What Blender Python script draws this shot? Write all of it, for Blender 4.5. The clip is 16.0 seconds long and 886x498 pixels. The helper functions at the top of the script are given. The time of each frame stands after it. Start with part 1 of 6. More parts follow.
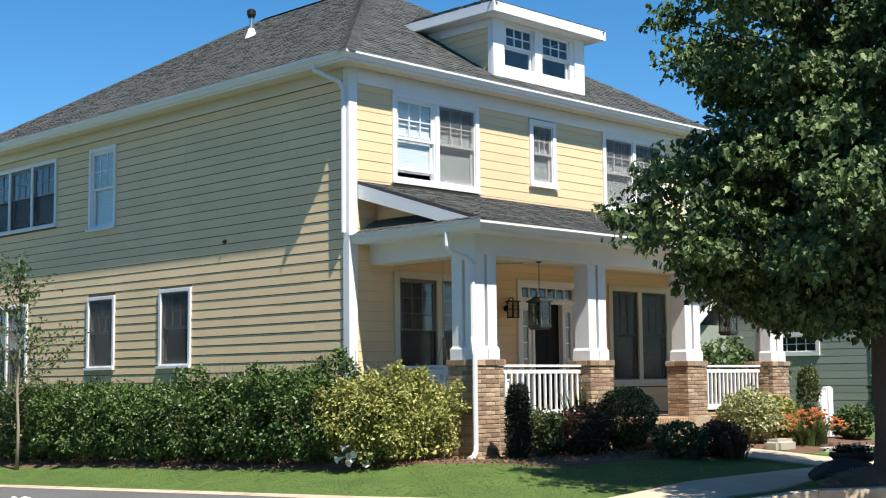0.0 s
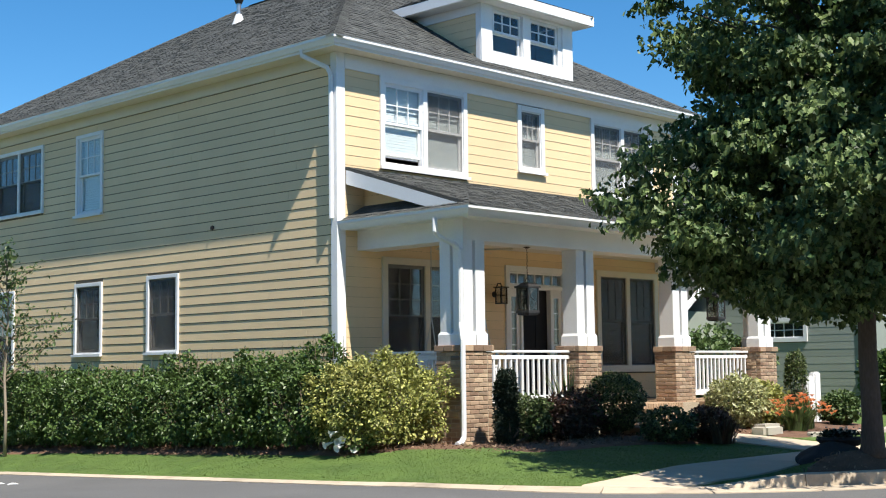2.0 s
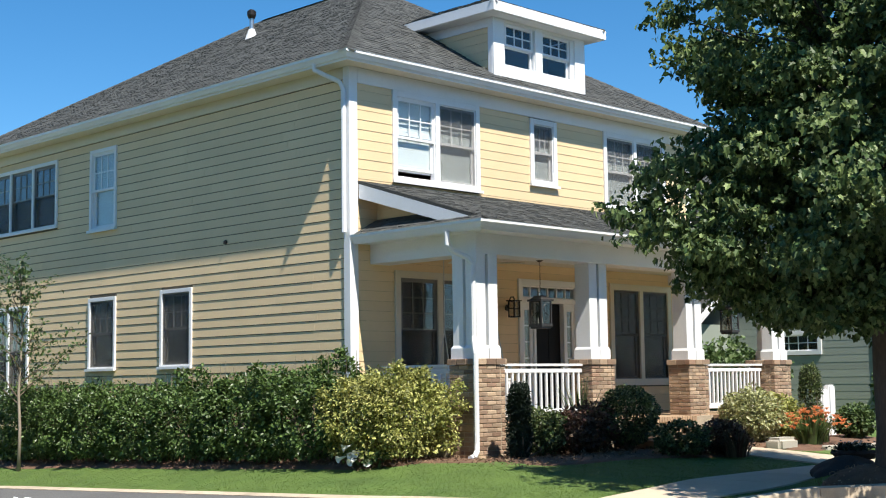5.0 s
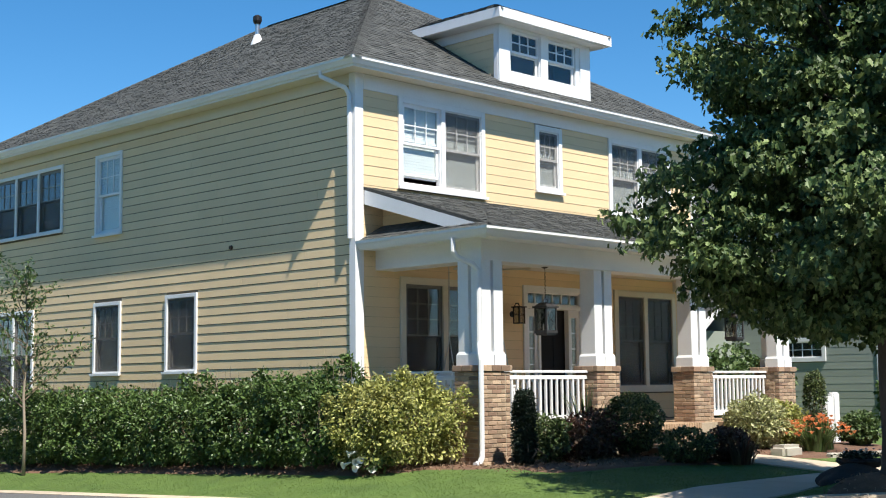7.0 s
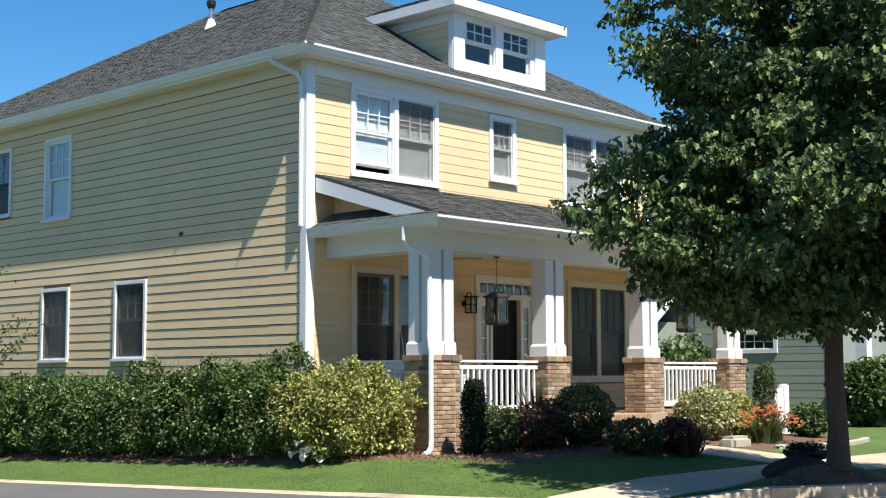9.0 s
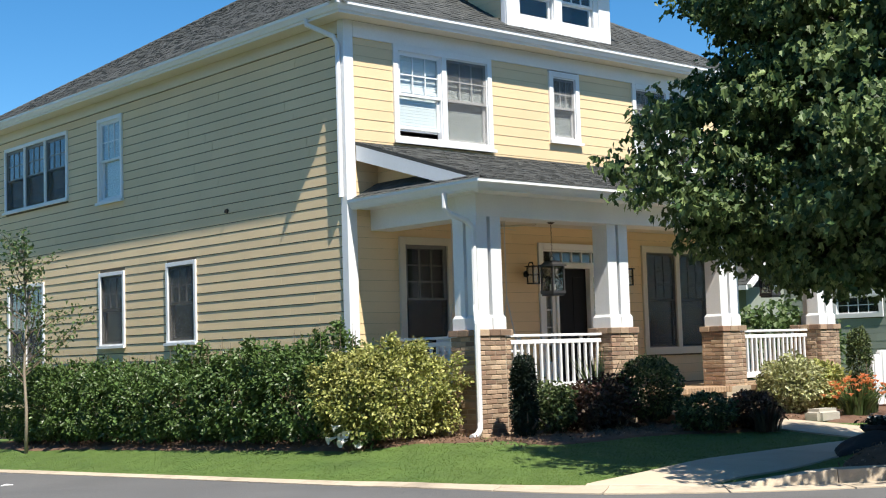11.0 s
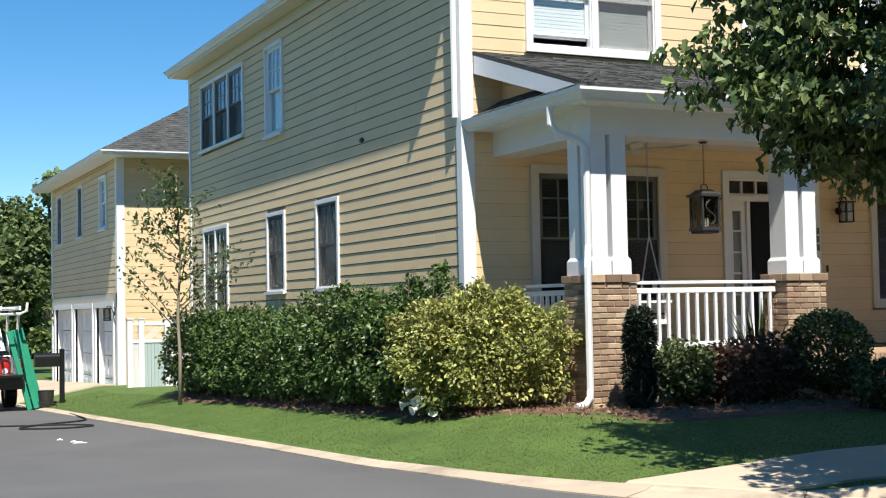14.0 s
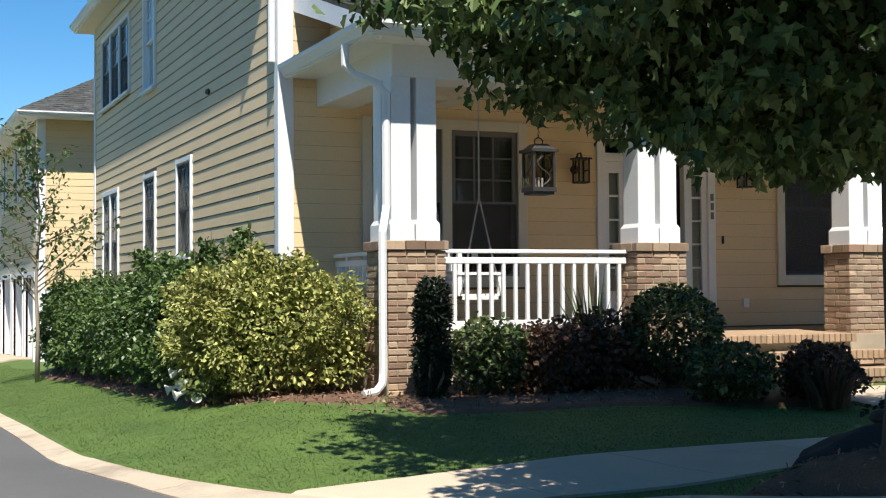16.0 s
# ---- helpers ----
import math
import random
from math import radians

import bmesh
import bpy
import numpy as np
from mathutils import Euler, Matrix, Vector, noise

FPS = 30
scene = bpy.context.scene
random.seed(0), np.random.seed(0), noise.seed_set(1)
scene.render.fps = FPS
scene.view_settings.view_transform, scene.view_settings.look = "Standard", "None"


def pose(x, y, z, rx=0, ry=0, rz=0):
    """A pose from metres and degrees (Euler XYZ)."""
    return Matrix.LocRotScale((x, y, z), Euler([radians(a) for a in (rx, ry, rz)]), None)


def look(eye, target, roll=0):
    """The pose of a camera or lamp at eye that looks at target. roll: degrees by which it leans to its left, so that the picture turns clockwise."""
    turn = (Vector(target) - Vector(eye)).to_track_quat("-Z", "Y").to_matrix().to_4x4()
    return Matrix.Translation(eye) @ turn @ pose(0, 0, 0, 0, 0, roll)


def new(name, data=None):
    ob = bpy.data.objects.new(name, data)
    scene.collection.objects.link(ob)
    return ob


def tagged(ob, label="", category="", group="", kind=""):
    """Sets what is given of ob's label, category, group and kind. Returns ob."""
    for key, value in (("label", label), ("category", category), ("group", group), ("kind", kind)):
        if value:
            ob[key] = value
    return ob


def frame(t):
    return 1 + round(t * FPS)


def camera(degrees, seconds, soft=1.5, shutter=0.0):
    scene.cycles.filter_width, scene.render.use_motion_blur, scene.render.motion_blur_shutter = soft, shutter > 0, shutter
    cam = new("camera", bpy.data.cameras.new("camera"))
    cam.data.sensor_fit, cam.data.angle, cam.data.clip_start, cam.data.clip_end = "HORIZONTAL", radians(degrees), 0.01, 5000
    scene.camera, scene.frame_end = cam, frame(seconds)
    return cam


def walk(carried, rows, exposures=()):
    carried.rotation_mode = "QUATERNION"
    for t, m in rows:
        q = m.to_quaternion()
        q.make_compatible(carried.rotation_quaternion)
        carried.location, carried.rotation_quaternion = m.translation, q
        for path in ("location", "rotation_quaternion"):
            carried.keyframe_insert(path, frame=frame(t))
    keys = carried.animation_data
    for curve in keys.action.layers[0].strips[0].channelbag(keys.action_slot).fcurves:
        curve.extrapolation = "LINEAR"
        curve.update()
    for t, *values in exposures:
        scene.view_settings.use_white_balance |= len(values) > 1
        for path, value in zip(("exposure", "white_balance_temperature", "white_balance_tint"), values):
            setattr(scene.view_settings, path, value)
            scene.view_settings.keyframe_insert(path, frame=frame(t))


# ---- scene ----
cam = camera(36.6, 16.0, soft=1.1)
PATH = [
    (0, (-14.347, -16.323, 1.17), (-12.932, -14.924, 1.367), -0.6),
    (0.5, (-14.332, -16.345, 1.15), (-12.913, -14.95, 1.343), -0.4),
    (1, (-14.361, -16.327, 1.137), (-12.937, -14.936, 1.326), -0.5),
    (1.5, (-14.354, -16.309, 1.166), (-12.926, -14.92, 1.348), -0.6),
    (2, (-14.323, -16.32, 1.135), (-12.895, -14.931, 1.314), -0.7),
    (2.5, (-14.329, -16.336, 1.154), (-12.902, -14.945, 1.327), -0.8),
    (3, (-14.321, -16.331, 1.156), (-12.895, -14.939, 1.328), -0.9),
    (3.5, (-14.289, -16.353, 1.149), (-12.869, -14.955, 1.325), -1.0),
    (4, (-14.324, -16.323, 1.166), (-12.904, -14.926, 1.348), -0.9),
    (4.5, (-14.313, -16.331, 1.129), (-12.897, -14.932, 1.324), -0.9),
    (7, (-14.369, -16.315, 1.165), (-12.959, -14.911, 1.371), -0.6),
    (7.5, (-14.351, -16.316, 1.165), (-12.933, -14.917, 1.343), -1.0),
    (8, (-14.308, -16.316, 1.154), (-12.872, -14.936, 1.336), -0.9),
    (8.5, (-14.33, -16.324, 1.143), (-12.876, -14.964, 1.332), -0.5),
    (9, (-14.195, -16.331, 1.175), (-12.742, -14.969, 1.364), -0.2),
    (9.2, (-14.111, -16.312, 1.165), (-12.673, -14.936, 1.357), -0.3),
    (11.3, (-11.965, -16.113, 1.203), (-10.676, -14.589, 1.339), -2.2),
    (11.5, (-11.7, -16.075, 1.221), (-10.438, -14.528, 1.344), -2.5),
    (12, (-10.906, -15.965, 1.203), (-9.742, -14.343, 1.312), -2.3),
    (12.5, (-10.05, -15.828, 1.191), (-8.994, -14.133, 1.292), -2.2),
    (13, (-9.245, -15.659, 1.167), (-8.274, -13.914, 1.266), -2.2),
    (13.5, (-8.4, -15.475, 1.142), (-7.492, -13.696, 1.239), -1.6),
    (14, (-7.621, -15.345, 1.132), (-6.762, -13.542, 1.223), -1.1),
    (14.5, (-6.868, -15.196, 1.088), (-6.08, -13.359, 1.172), -0.8),
    (15, (-5.995, -14.979, 1.116), (-5.28, -13.112, 1.182), -0.4),
    (15.5, (-5.12, -14.785, 1.107), (-4.397, -12.921, 1.165), -0.3),
    (16, (-4.235, -14.547, 1.036), (-3.449, -12.709, 1.094), -0.4),
]
walk(cam, [(t, look(eye, target, roll)) for t, eye, target, roll in PATH],
     exposures=[(0.0, 0.72), (12.8, 0.72), (14.3, 0.6), (16.0, 0.6)])

# ---- world, sun and exposure ----
SUN_AZ = math.atan2(0.236, 0.97)            # the light travels towards +y, a little to +x
SUN_EL = radians(57.2)
world = bpy.data.worlds.new("sky")
scene.world = world
world.use_nodes = True
wn = world.node_tree.nodes
sky = wn.new("ShaderNodeTexSky")
sky.sky_type = "NISHITA"
sky.sun_disc = False
sky.sun_elevation = SUN_EL
sky.sun_rotation = math.pi + SUN_AZ
sky.air_density = 0.8
sky.dust_density = 0.0
sky.ozone_density = 4.0
deep = wn.new("ShaderNodeHueSaturation")
deep.inputs["Hue"].default_value = 0.494
deep.inputs["Saturation"].default_value = 1.27
world.node_tree.links.new(sky.outputs["Color"], deep.inputs["Color"])
world.node_tree.links.new(deep.outputs["Color"], wn["Background"].inputs["Color"])
wn["Background"].inputs["Strength"].default_value = 0.099
sun = new("sun", bpy.data.lights.new("sun", "SUN"))
sun.data.energy = 5.0
sun.data.angle = radians(0.5)
sun.data.color = (1.0, 0.94, 0.84)
sun.matrix_world = look((-20 * math.sin(SUN_AZ), -20 * math.cos(SUN_AZ), 20 * math.tan(SUN_EL)), (0, 0, 0))


# ---- materials ----
def mat(name, color, rough=0.6, vary=0.12, scale=3.0, fine=60.0, bump=0.15, metal=0.0, spec=0.5, pieces=0.0, islands=0.0,
        stretch=(1, 1, 1), translucent=0.0, stain=None, stain_amount=0.0, tint=None):
    """Two scales of variation, grain in the relief, and a shift per piece or per island."""
    m = bpy.data.materials.new(name)
    m.use_nodes = True
    nt = m.node_tree
    n, l = nt.nodes, nt.links
    b = n["Principled BSDF"]
    co = n.new("ShaderNodeTexCoord")
    mp = n.new("ShaderNodeMapping")
    mp.inputs["Scale"].default_value = stretch
    geo = n.new("ShaderNodeNewGeometry")
    l.new(geo.outputs["Position"], mp.inputs["Vector"])
    big, small = n.new("ShaderNodeTexNoise"), n.new("ShaderNodeTexNoise")
    big.inputs["Scale"].default_value, small.inputs["Scale"].default_value = scale, fine
    big.inputs["Detail"].default_value, small.inputs["Detail"].default_value = 5, 3
    for t in (big, small):
        l.new(mp.outputs["Vector"], t.inputs["Vector"])
    add = n.new("ShaderNodeMath")
    add.operation = "ADD"
    l.new(big.outputs["Fac"], add.inputs[0])
    l.new(small.outputs["Fac"], add.inputs[1])
    ran = n.new("ShaderNodeMapRange")
    ran.inputs["From Min"].default_value, ran.inputs["From Max"].default_value = 0.6, 1.4
    ran.inputs["To Min"].default_value, ran.inputs["To Max"].default_value = 1 - vary, 1 + vary
    l.new(add.outputs[0], ran.inputs["Value"])
    value = ran.outputs["Result"]
    if pieces or islands:
        if pieces:
            info = n.new("ShaderNodeObjectInfo")
            rnd = info.outputs["Random"]
        else:
            rnd = geo.outputs["Random Per Island"]
        r2 = n.new("ShaderNodeMapRange")
        r2.inputs["To Min"].default_value, r2.inputs["To Max"].default_value = 1 - (pieces or islands), 1 + (pieces or islands)
        l.new(rnd, r2.inputs["Value"])
        mul = n.new("ShaderNodeMath")
        mul.operation = "MULTIPLY"
        l.new(value, mul.inputs[0])
        l.new(r2.outputs["Result"], mul.inputs[1])
        value = mul.outputs[0]
    base = n.new("ShaderNodeRGB")
    base.outputs[0].default_value = (*color, 1)
    source = base.outputs[0]
    if tint and (pieces or islands):
        mx = n.new("ShaderNodeMix")
        mx.data_type = "RGBA"
        pw = n.new("ShaderNodeMath")
        pw.operation = "POWER"
        pw.inputs[1].default_value = 1.6
        fr = n.new("ShaderNodeMath")
        fr.operation = "FRACT"
        m7 = n.new("ShaderNodeMath")
        m7.operation = "MULTIPLY"
        m7.inputs[1].default_value = 7.31
        l.new(rnd, m7.inputs[0])
        l.new(m7.outputs[0], fr.inputs[0])
        l.new(fr.outputs[0], pw.inputs[0])
        l.new(pw.outputs[0], mx.inputs["Factor"])
        l.new(source, mx.inputs["A"])
        mx.inputs["B"].default_value = (*tint, 1)
        source = mx.outputs["Result"]
    if stain:
        sn = n.new("ShaderNodeTexNoise")
        sn.inputs["Scale"].default_value = scale * 0.6
        sn.inputs["Detail"].default_value = 8
        sn.inputs["Roughness"].default_value = 0.7
        l.new(mp.outputs["Vector"], sn.inputs["Vector"])
        sr = n.new("ShaderNodeMapRange")
        sr.inputs["From Min"].default_value, sr.inputs["From Max"].default_value = 0.48, 0.7
        sr.inputs["To Max"].default_value = stain_amount
        l.new(sn.outputs["Fac"], sr.inputs["Value"])
        mx = n.new("ShaderNodeMix")
        mx.data_type = "RGBA"
        l.new(sr.outputs["Result"], mx.inputs["Factor"])
        l.new(source, mx.inputs["A"])
        mx.inputs["B"].default_value = (*stain, 1)
        source = mx.outputs["Result"]
    hsv = n.new("ShaderNodeHueSaturation")
    l.new(source, hsv.inputs["Color"])
    l.new(value, hsv.inputs["Value"])
    l.new(hsv.outputs["Color"], b.inputs["Base Color"])
    b.inputs["Roughness"].default_value = rough
    b.inputs["Metallic"].default_value = metal
    b.inputs["Specular IOR Level"].default_value = spec
    if bump:
        bp = n.new("ShaderNodeBump")
        bp.inputs["Strength"].default_value = bump
        bp.inputs["Distance"].default_value = 0.01
        l.new(small.outputs["Fac"], bp.inputs["Height"])
        l.new(bp.outputs["Normal"], b.inputs["Normal"])
    if translucent:
        tr = n.new("ShaderNodeBsdfTranslucent")
        l.new(hsv.outputs["Color"], tr.inputs["Color"])
        ms = n.new("ShaderNodeMixShader")
        ms.inputs[0].default_value = translucent
        l.new(b.outputs[0], ms.inputs[1])
        l.new(tr.outputs[0], ms.inputs[2])
        l.new(ms.outputs[0], n["Material Output"].inputs["Surface"])
    return m


def glass_mat(name, tint=(0.88, 0.92, 0.93)):
    """A thin pane: clear, with the gloss of glass."""
    m = bpy.data.materials.new(name)
    m.use_nodes = True
    n, l = m.node_tree.nodes, m.node_tree.links
    n.remove(n["Principled BSDF"])
    tr, gl, fr, ms = n.new("ShaderNodeBsdfTransparent"), n.new("ShaderNodeBsdfGlossy"), n.new("ShaderNodeLayerWeight"), n.new("ShaderNodeMixShader")
    pw, ma = n.new("ShaderNodeMath"), n.new("ShaderNodeMath")
    pw.operation, ma.operation = "POWER", "MULTIPLY_ADD"
    pw.inputs[1].default_value, ma.inputs[1].default_value, ma.inputs[2].default_value = 4.0, 0.9, 0.05
    tr.inputs["Color"].default_value = (*tint, 1)
    gl.inputs["Roughness"].default_value = 0.02
    fr.inputs["Blend"].default_value = 0.5
    nz, bp, co = n.new("ShaderNodeTexNoise"), n.new("ShaderNodeBump"), n.new("ShaderNodeNewGeometry")
    nz.inputs["Scale"].default_value = 1.3
    l.new(co.outputs["Position"], nz.inputs["Vector"])
    bp.inputs["Strength"].default_value, bp.inputs["Distance"].default_value = 0.15, 0.02
    l.new(nz.outputs["Fac"], bp.inputs["Height"])
    l.new(bp.outputs["Normal"], gl.inputs["Normal"])
    l.new(fr.outputs["Facing"], pw.inputs[0])
    l.new(pw.outputs[0], ma.inputs[0])
    l.new(ma.outputs[0], ms.inputs[0])
    l.new(tr.outputs[0], ms.inputs[1])
    l.new(gl.outputs[0], ms.inputs[2])
    l.new(ms.outputs[0], n["Material Output"].inputs["Surface"])
    return m


def screen_mat(name):
    """Insect mesh: a fine dark weave that lets half of the light through."""
    m = bpy.data.materials.new(name)
    m.use_nodes = True
    n, l = m.node_tree.nodes, m.node_tree.links
    b, tr, ms = n["Principled BSDF"], n.new("ShaderNodeBsdfTransparent"), n.new("ShaderNodeMixShader")
    b.inputs["Base Color"].default_value = (0.07, 0.07, 0.07, 1)
    b.inputs["Roughness"].default_value = 0.7
    ms.inputs[0].default_value = 0.38
    l.new(tr.outputs[0], ms.inputs[1])
    l.new(b.outputs[0], ms.inputs[2])
    l.new(ms.outputs[0], n["Material Output"].inputs["Surface"])
    return m


WHITE = mat("white_paint", (0.78, 0.79, 0.80), 0.45, 0.05, 1.5, 40, 0.08, stain=(0.6, 0.6, 0.55), stain_amount=0.15)
CREAM = mat("cream_casing", (0.66, 0.61, 0.50), 0.5, 0.05, 2, 40, 0.08)
SIDING = mat("yellow_siding", (0.77, 0.585, 0.345), 0.6, 0.06, 0.9, 45, 0.25, pieces=0.035, stain=(0.68, 0.525, 0.31), stain_amount=0.35)
SASH = mat("grey_window_sash", (0.17, 0.165, 0.155), 0.5, 0.05)
# darkened so that the gaps between siding boards look like lap shadows
SHEATH = mat("sheathing", (0.12, 0.10, 0.07), 0.8)
SHINGLE = mat("asphalt_shingle", (0.052, 0.055, 0.052), 0.9, 0.22, 1.2, 160, 0.7, islands=0.26, tint=(0.078, 0.080, 0.076))
BRICK = mat("tan_brick", (0.41, 0.30, 0.205), 0.85, 0.2, 9, 90, 0.6, pieces=0.34, tint=(0.25, 0.155, 0.105))
MORTAR = mat("mortar", (0.42, 0.35, 0.26), 0.95, 0.15, 6, 120, 0.5)
PAVER = mat("pale_brick_paver", (0.37, 0.255, 0.16), 0.85, 0.15, 8, 90, 0.5, pieces=0.15)
CONCRETE = mat("concrete", (0.53, 0.43, 0.315), 0.9, 0.12, 1.2, 90, 0.4, pieces=0.06, stain=(0.30, 0.26, 0.20), stain_amount=0.4)
KERBSTONE = mat("kerb_concrete", (0.52, 0.43, 0.32), 0.9, 0.12, 2.0, 90, 0.5, pieces=0.05, stain=(0.20, 0.165, 0.125), stain_amount=0.65)
ASPHALT = mat("asphalt", (0.120, 0.119, 0.117), 0.9, 0.18, 0.7, 90, 0.8, stain=(0.092, 0.091, 0.090), stain_amount=0.5)
LAWN = mat("lawn", (0.084, 0.138, 0.025), 0.85, 0.35, 2.2, 30, 0.8, stain=(0.052, 0.106, 0.018), stain_amount=0.7)
BLADE = mat("grass_blade", (0.090, 0.150, 0.026), 0.6, 0.35, 1.6, 6, 0.0, islands=0.12, tint=(0.15, 0.20, 0.050), translucent=0.5, spec=0.3)
MULCH = mat("pine_mulch", (0.155, 0.085, 0.052), 0.95, 0.4, 5, 70, 1.0, stain=(0.09, 0.05, 0.035), stain_amount=0.7)
MULCH_BIT = mat("mulch_bits", (0.19, 0.11, 0.07), 0.9, 0.2, 5, 70, 0.3, islands=0.6, tint=(0.30, 0.21, 0.14))
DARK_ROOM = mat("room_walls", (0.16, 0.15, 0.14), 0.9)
BLIND = mat("window_blind", (0.80, 0.82, 0.80), 0.7, 0.04)
# the same blind near black: the shade in these windows is in its colour
SHADE_BLIND = mat("shaded_blind", (0.06, 0.054, 0.052), 0.8, 0.06)
CURTAIN = mat("curtain_fabric", (0.45, 0.42, 0.36), 0.9, 0.1, 4, 50)
GLASS = glass_mat("window_glass")
CLEAR = glass_mat("lantern_glass", (0.72, 0.71, 0.68))
SCREEN = screen_mat("insect_screen")
BLACK_DOOR = mat("black_door_paint", (0.010, 0.009, 0.010), 0.6, 0.1, spec=0.2)
IRON = mat("dark_bronze", (0.035, 0.03, 0.028), 0.45, 0.2, 12, 80, 0.2, metal=0.6)
PEWTER = mat("weathered_pewter", (0.065, 0.06, 0.058), 0.5, 0.2, 12, 80, 0.2, metal=0.5)
CEIL_PAINT = mat("porch_ceiling_paint", (0.68, 0.65, 0.58), 0.6, 0.04)
BARK = mat("grey_bark", (0.085, 0.066, 0.054), 0.95, 0.35, 6, 50, 1.0, stretch=(1, 1, 0.25))
TWIG = mat("brown_twig", (0.16, 0.12, 0.085), 0.9, 0.3, 6, 50, 0.6, stretch=(1, 1, 0.3))
PALE_BARK = mat("pale_young_bark", (0.30, 0.25, 0.19), 0.9, 0.25, 6, 50, 0.5, stretch=(1, 1, 0.3))
MAPLE = mat("maple_leaf", (0.040, 0.082, 0.025), 0.5, 0.15, 0.8, 20, 0.0, islands=0.35, tint=(0.22, 0.29, 0.105), translucent=0.26, spec=0.35)
HOLLY = mat("glossy_hedge_leaf", (0.058, 0.100, 0.024), 0.42, 0.2, 1.2, 20, 0.0, islands=0.45, tint=(0.115, 0.185, 0.052), translucent=0.22, spec=0.45)
GOLDEN = mat("golden_shrub_leaf", (0.21, 0.235, 0.06), 0.5, 0.2, 1.0, 20, 0.0, islands=0.45, tint=(0.56, 0.55, 0.19), translucent=0.3, stain=(0.24, 0.18, 0.09), stain_amount=0.35, spec=0.35)
PALE_LEAF = mat("cream_edged_leaf", (0.27, 0.29, 0.11), 0.5, 0.2, 2, 20, 0.0, islands=0.4, tint=(0.58, 0.58, 0.34), translucent=0.25)
BOX_LEAF = mat("boxwood_leaf", (0.030, 0.060, 0.015), 0.45, 0.2, 2, 20, 0.0, islands=0.5, tint=(0.22, 0.27, 0.11), translucent=0.25)
DARK_LEAF = mat("dark_needle", (0.014, 0.028, 0.014), 0.6, 0.2, 2, 20, 0.0, islands=0.4, translucent=0.1)
RED_LEAF = mat("bronze_leaf", (0.12, 0.08, 0.048), 0.5, 0.2, 2, 20, 0.0, islands=0.5, tint=(0.10, 0.035, 0.025), translucent=0.2)
FRESH_LEAF = mat("fresh_leaf", (0.07, 0.12, 0.035), 0.5, 0.2, 2, 20, 0.0, islands=0.4, tint=(0.12, 0.17, 0.06), translucent=0.3)
ORANGE = mat("orange_petal", (0.80, 0.26, 0.09), 0.5, 0.1, 3, 20, 0.0, islands=0.2, tint=(0.85, 0.42, 0.20), translucent=0.25)
PETAL = mat("white_petal", (0.80, 0.79, 0.76), 0.5, 0.05, 3, 20, 0.0, translucent=0.2)
WOODS = mat("woodland_leaf", (0.105, 0.155, 0.05), 0.7, 0.3, 0.3, 3, 0.0, islands=0.5, tint=(0.17, 0.21, 0.075), translucent=0.3)
STONE = mat("dark_stone", (0.045, 0.032, 0.030), 0.9, 0.3, 5, 60, 0.9)
PALE_STONE = mat("pale_cut_stone", (0.40, 0.37, 0.31), 0.9, 0.15, 3, 60, 0.5)
GREEN_SIDING = mat("sage_siding", (0.29, 0.325, 0.285), 0.6, 0.06, 1, 40, 0.25, pieces=0.05)
BLACK_PAINT = mat("black_gloss_paint", (0.012, 0.012, 0.013), 0.3, 0.1)
RUBBER = mat("tyre_rubber", (0.02, 0.02, 0.02), 0.9, 0.1)
CHROME = mat("steel", (0.55, 0.55, 0.55), 0.3, 0.1, metal=0.9)
RED_PAINT = mat("red_machine_paint", (0.42, 0.02, 0.015), 0.35, 0.1)
GREEN_LADDER = mat("green_fibreglass", (0.01, 0.25, 0.14), 0.5, 0.12)
VINYL = mat("white_vinyl", (0.8, 0.8, 0.8), 0.4, 0.03)
GATE_PAINT = mat("blue_grey_gate_paint", (0.42, 0.52, 0.52), 0.5, 0.05)
LENS = mat("tail_light_red", (0.5, 0.02, 0.015), 0.2, 0.05)


# ---- building helpers ----
def box(bm, x0, x1, y0, y1, z0, z1, m=None):
    v = [bm.verts.new((x, y, z)) for x in (x0, x1) for y in (y0, y1) for z in (z0, z1)]
    for f in ((0, 1, 3, 2), (4, 6, 7, 5), (0, 4, 5, 1), (2, 3, 7, 6), (0, 2, 6, 4), (1, 5, 7, 3)):
        bm.faces.new([v[i] for i in f])
    if m is not None:
        bmesh.ops.transform(bm, matrix=m, verts=v)
    return v


def soften(bm, r=0.006, seg=1):
    bmesh.ops.bevel(bm, geom=bm.edges[:], offset=r, segments=seg, affect="EDGES", clamp_overlap=True)


def tube(bm, path, r, sides=8, ends=True):
    """A round bar along a list of points; r is one radius or one for each point."""
    pts = [Vector(p) for p in path]
    rs = r if isinstance(r, (list, tuple)) else [r] * len(pts)
    rings, side = [], None
    for i, p in enumerate(pts):
        d = (pts[min(i + 1, len(pts) - 1)] - pts[max(i - 1, 0)]).normalized()
        if side is None:
            side = d.orthogonal().normalized()
        side = (side - d * side.dot(d))
        side = side.normalized() if side.length > 1e-5 else d.orthogonal().normalized()
        up = d.cross(side)
        rings.append([bm.verts.new(p + (side * math.cos(a) + up * math.sin(a)) * rs[i]) for a in (2 * math.pi * k / sides for k in range(sides))])
    for a, b in zip(rings, rings[1:]):
        for k in range(sides):
            bm.faces.new((a[k], a[(k + 1) % sides], b[(k + 1) % sides], b[k]))
    if ends:
        bm.faces.new(rings[0][::-1])
        bm.faces.new(rings[-1])


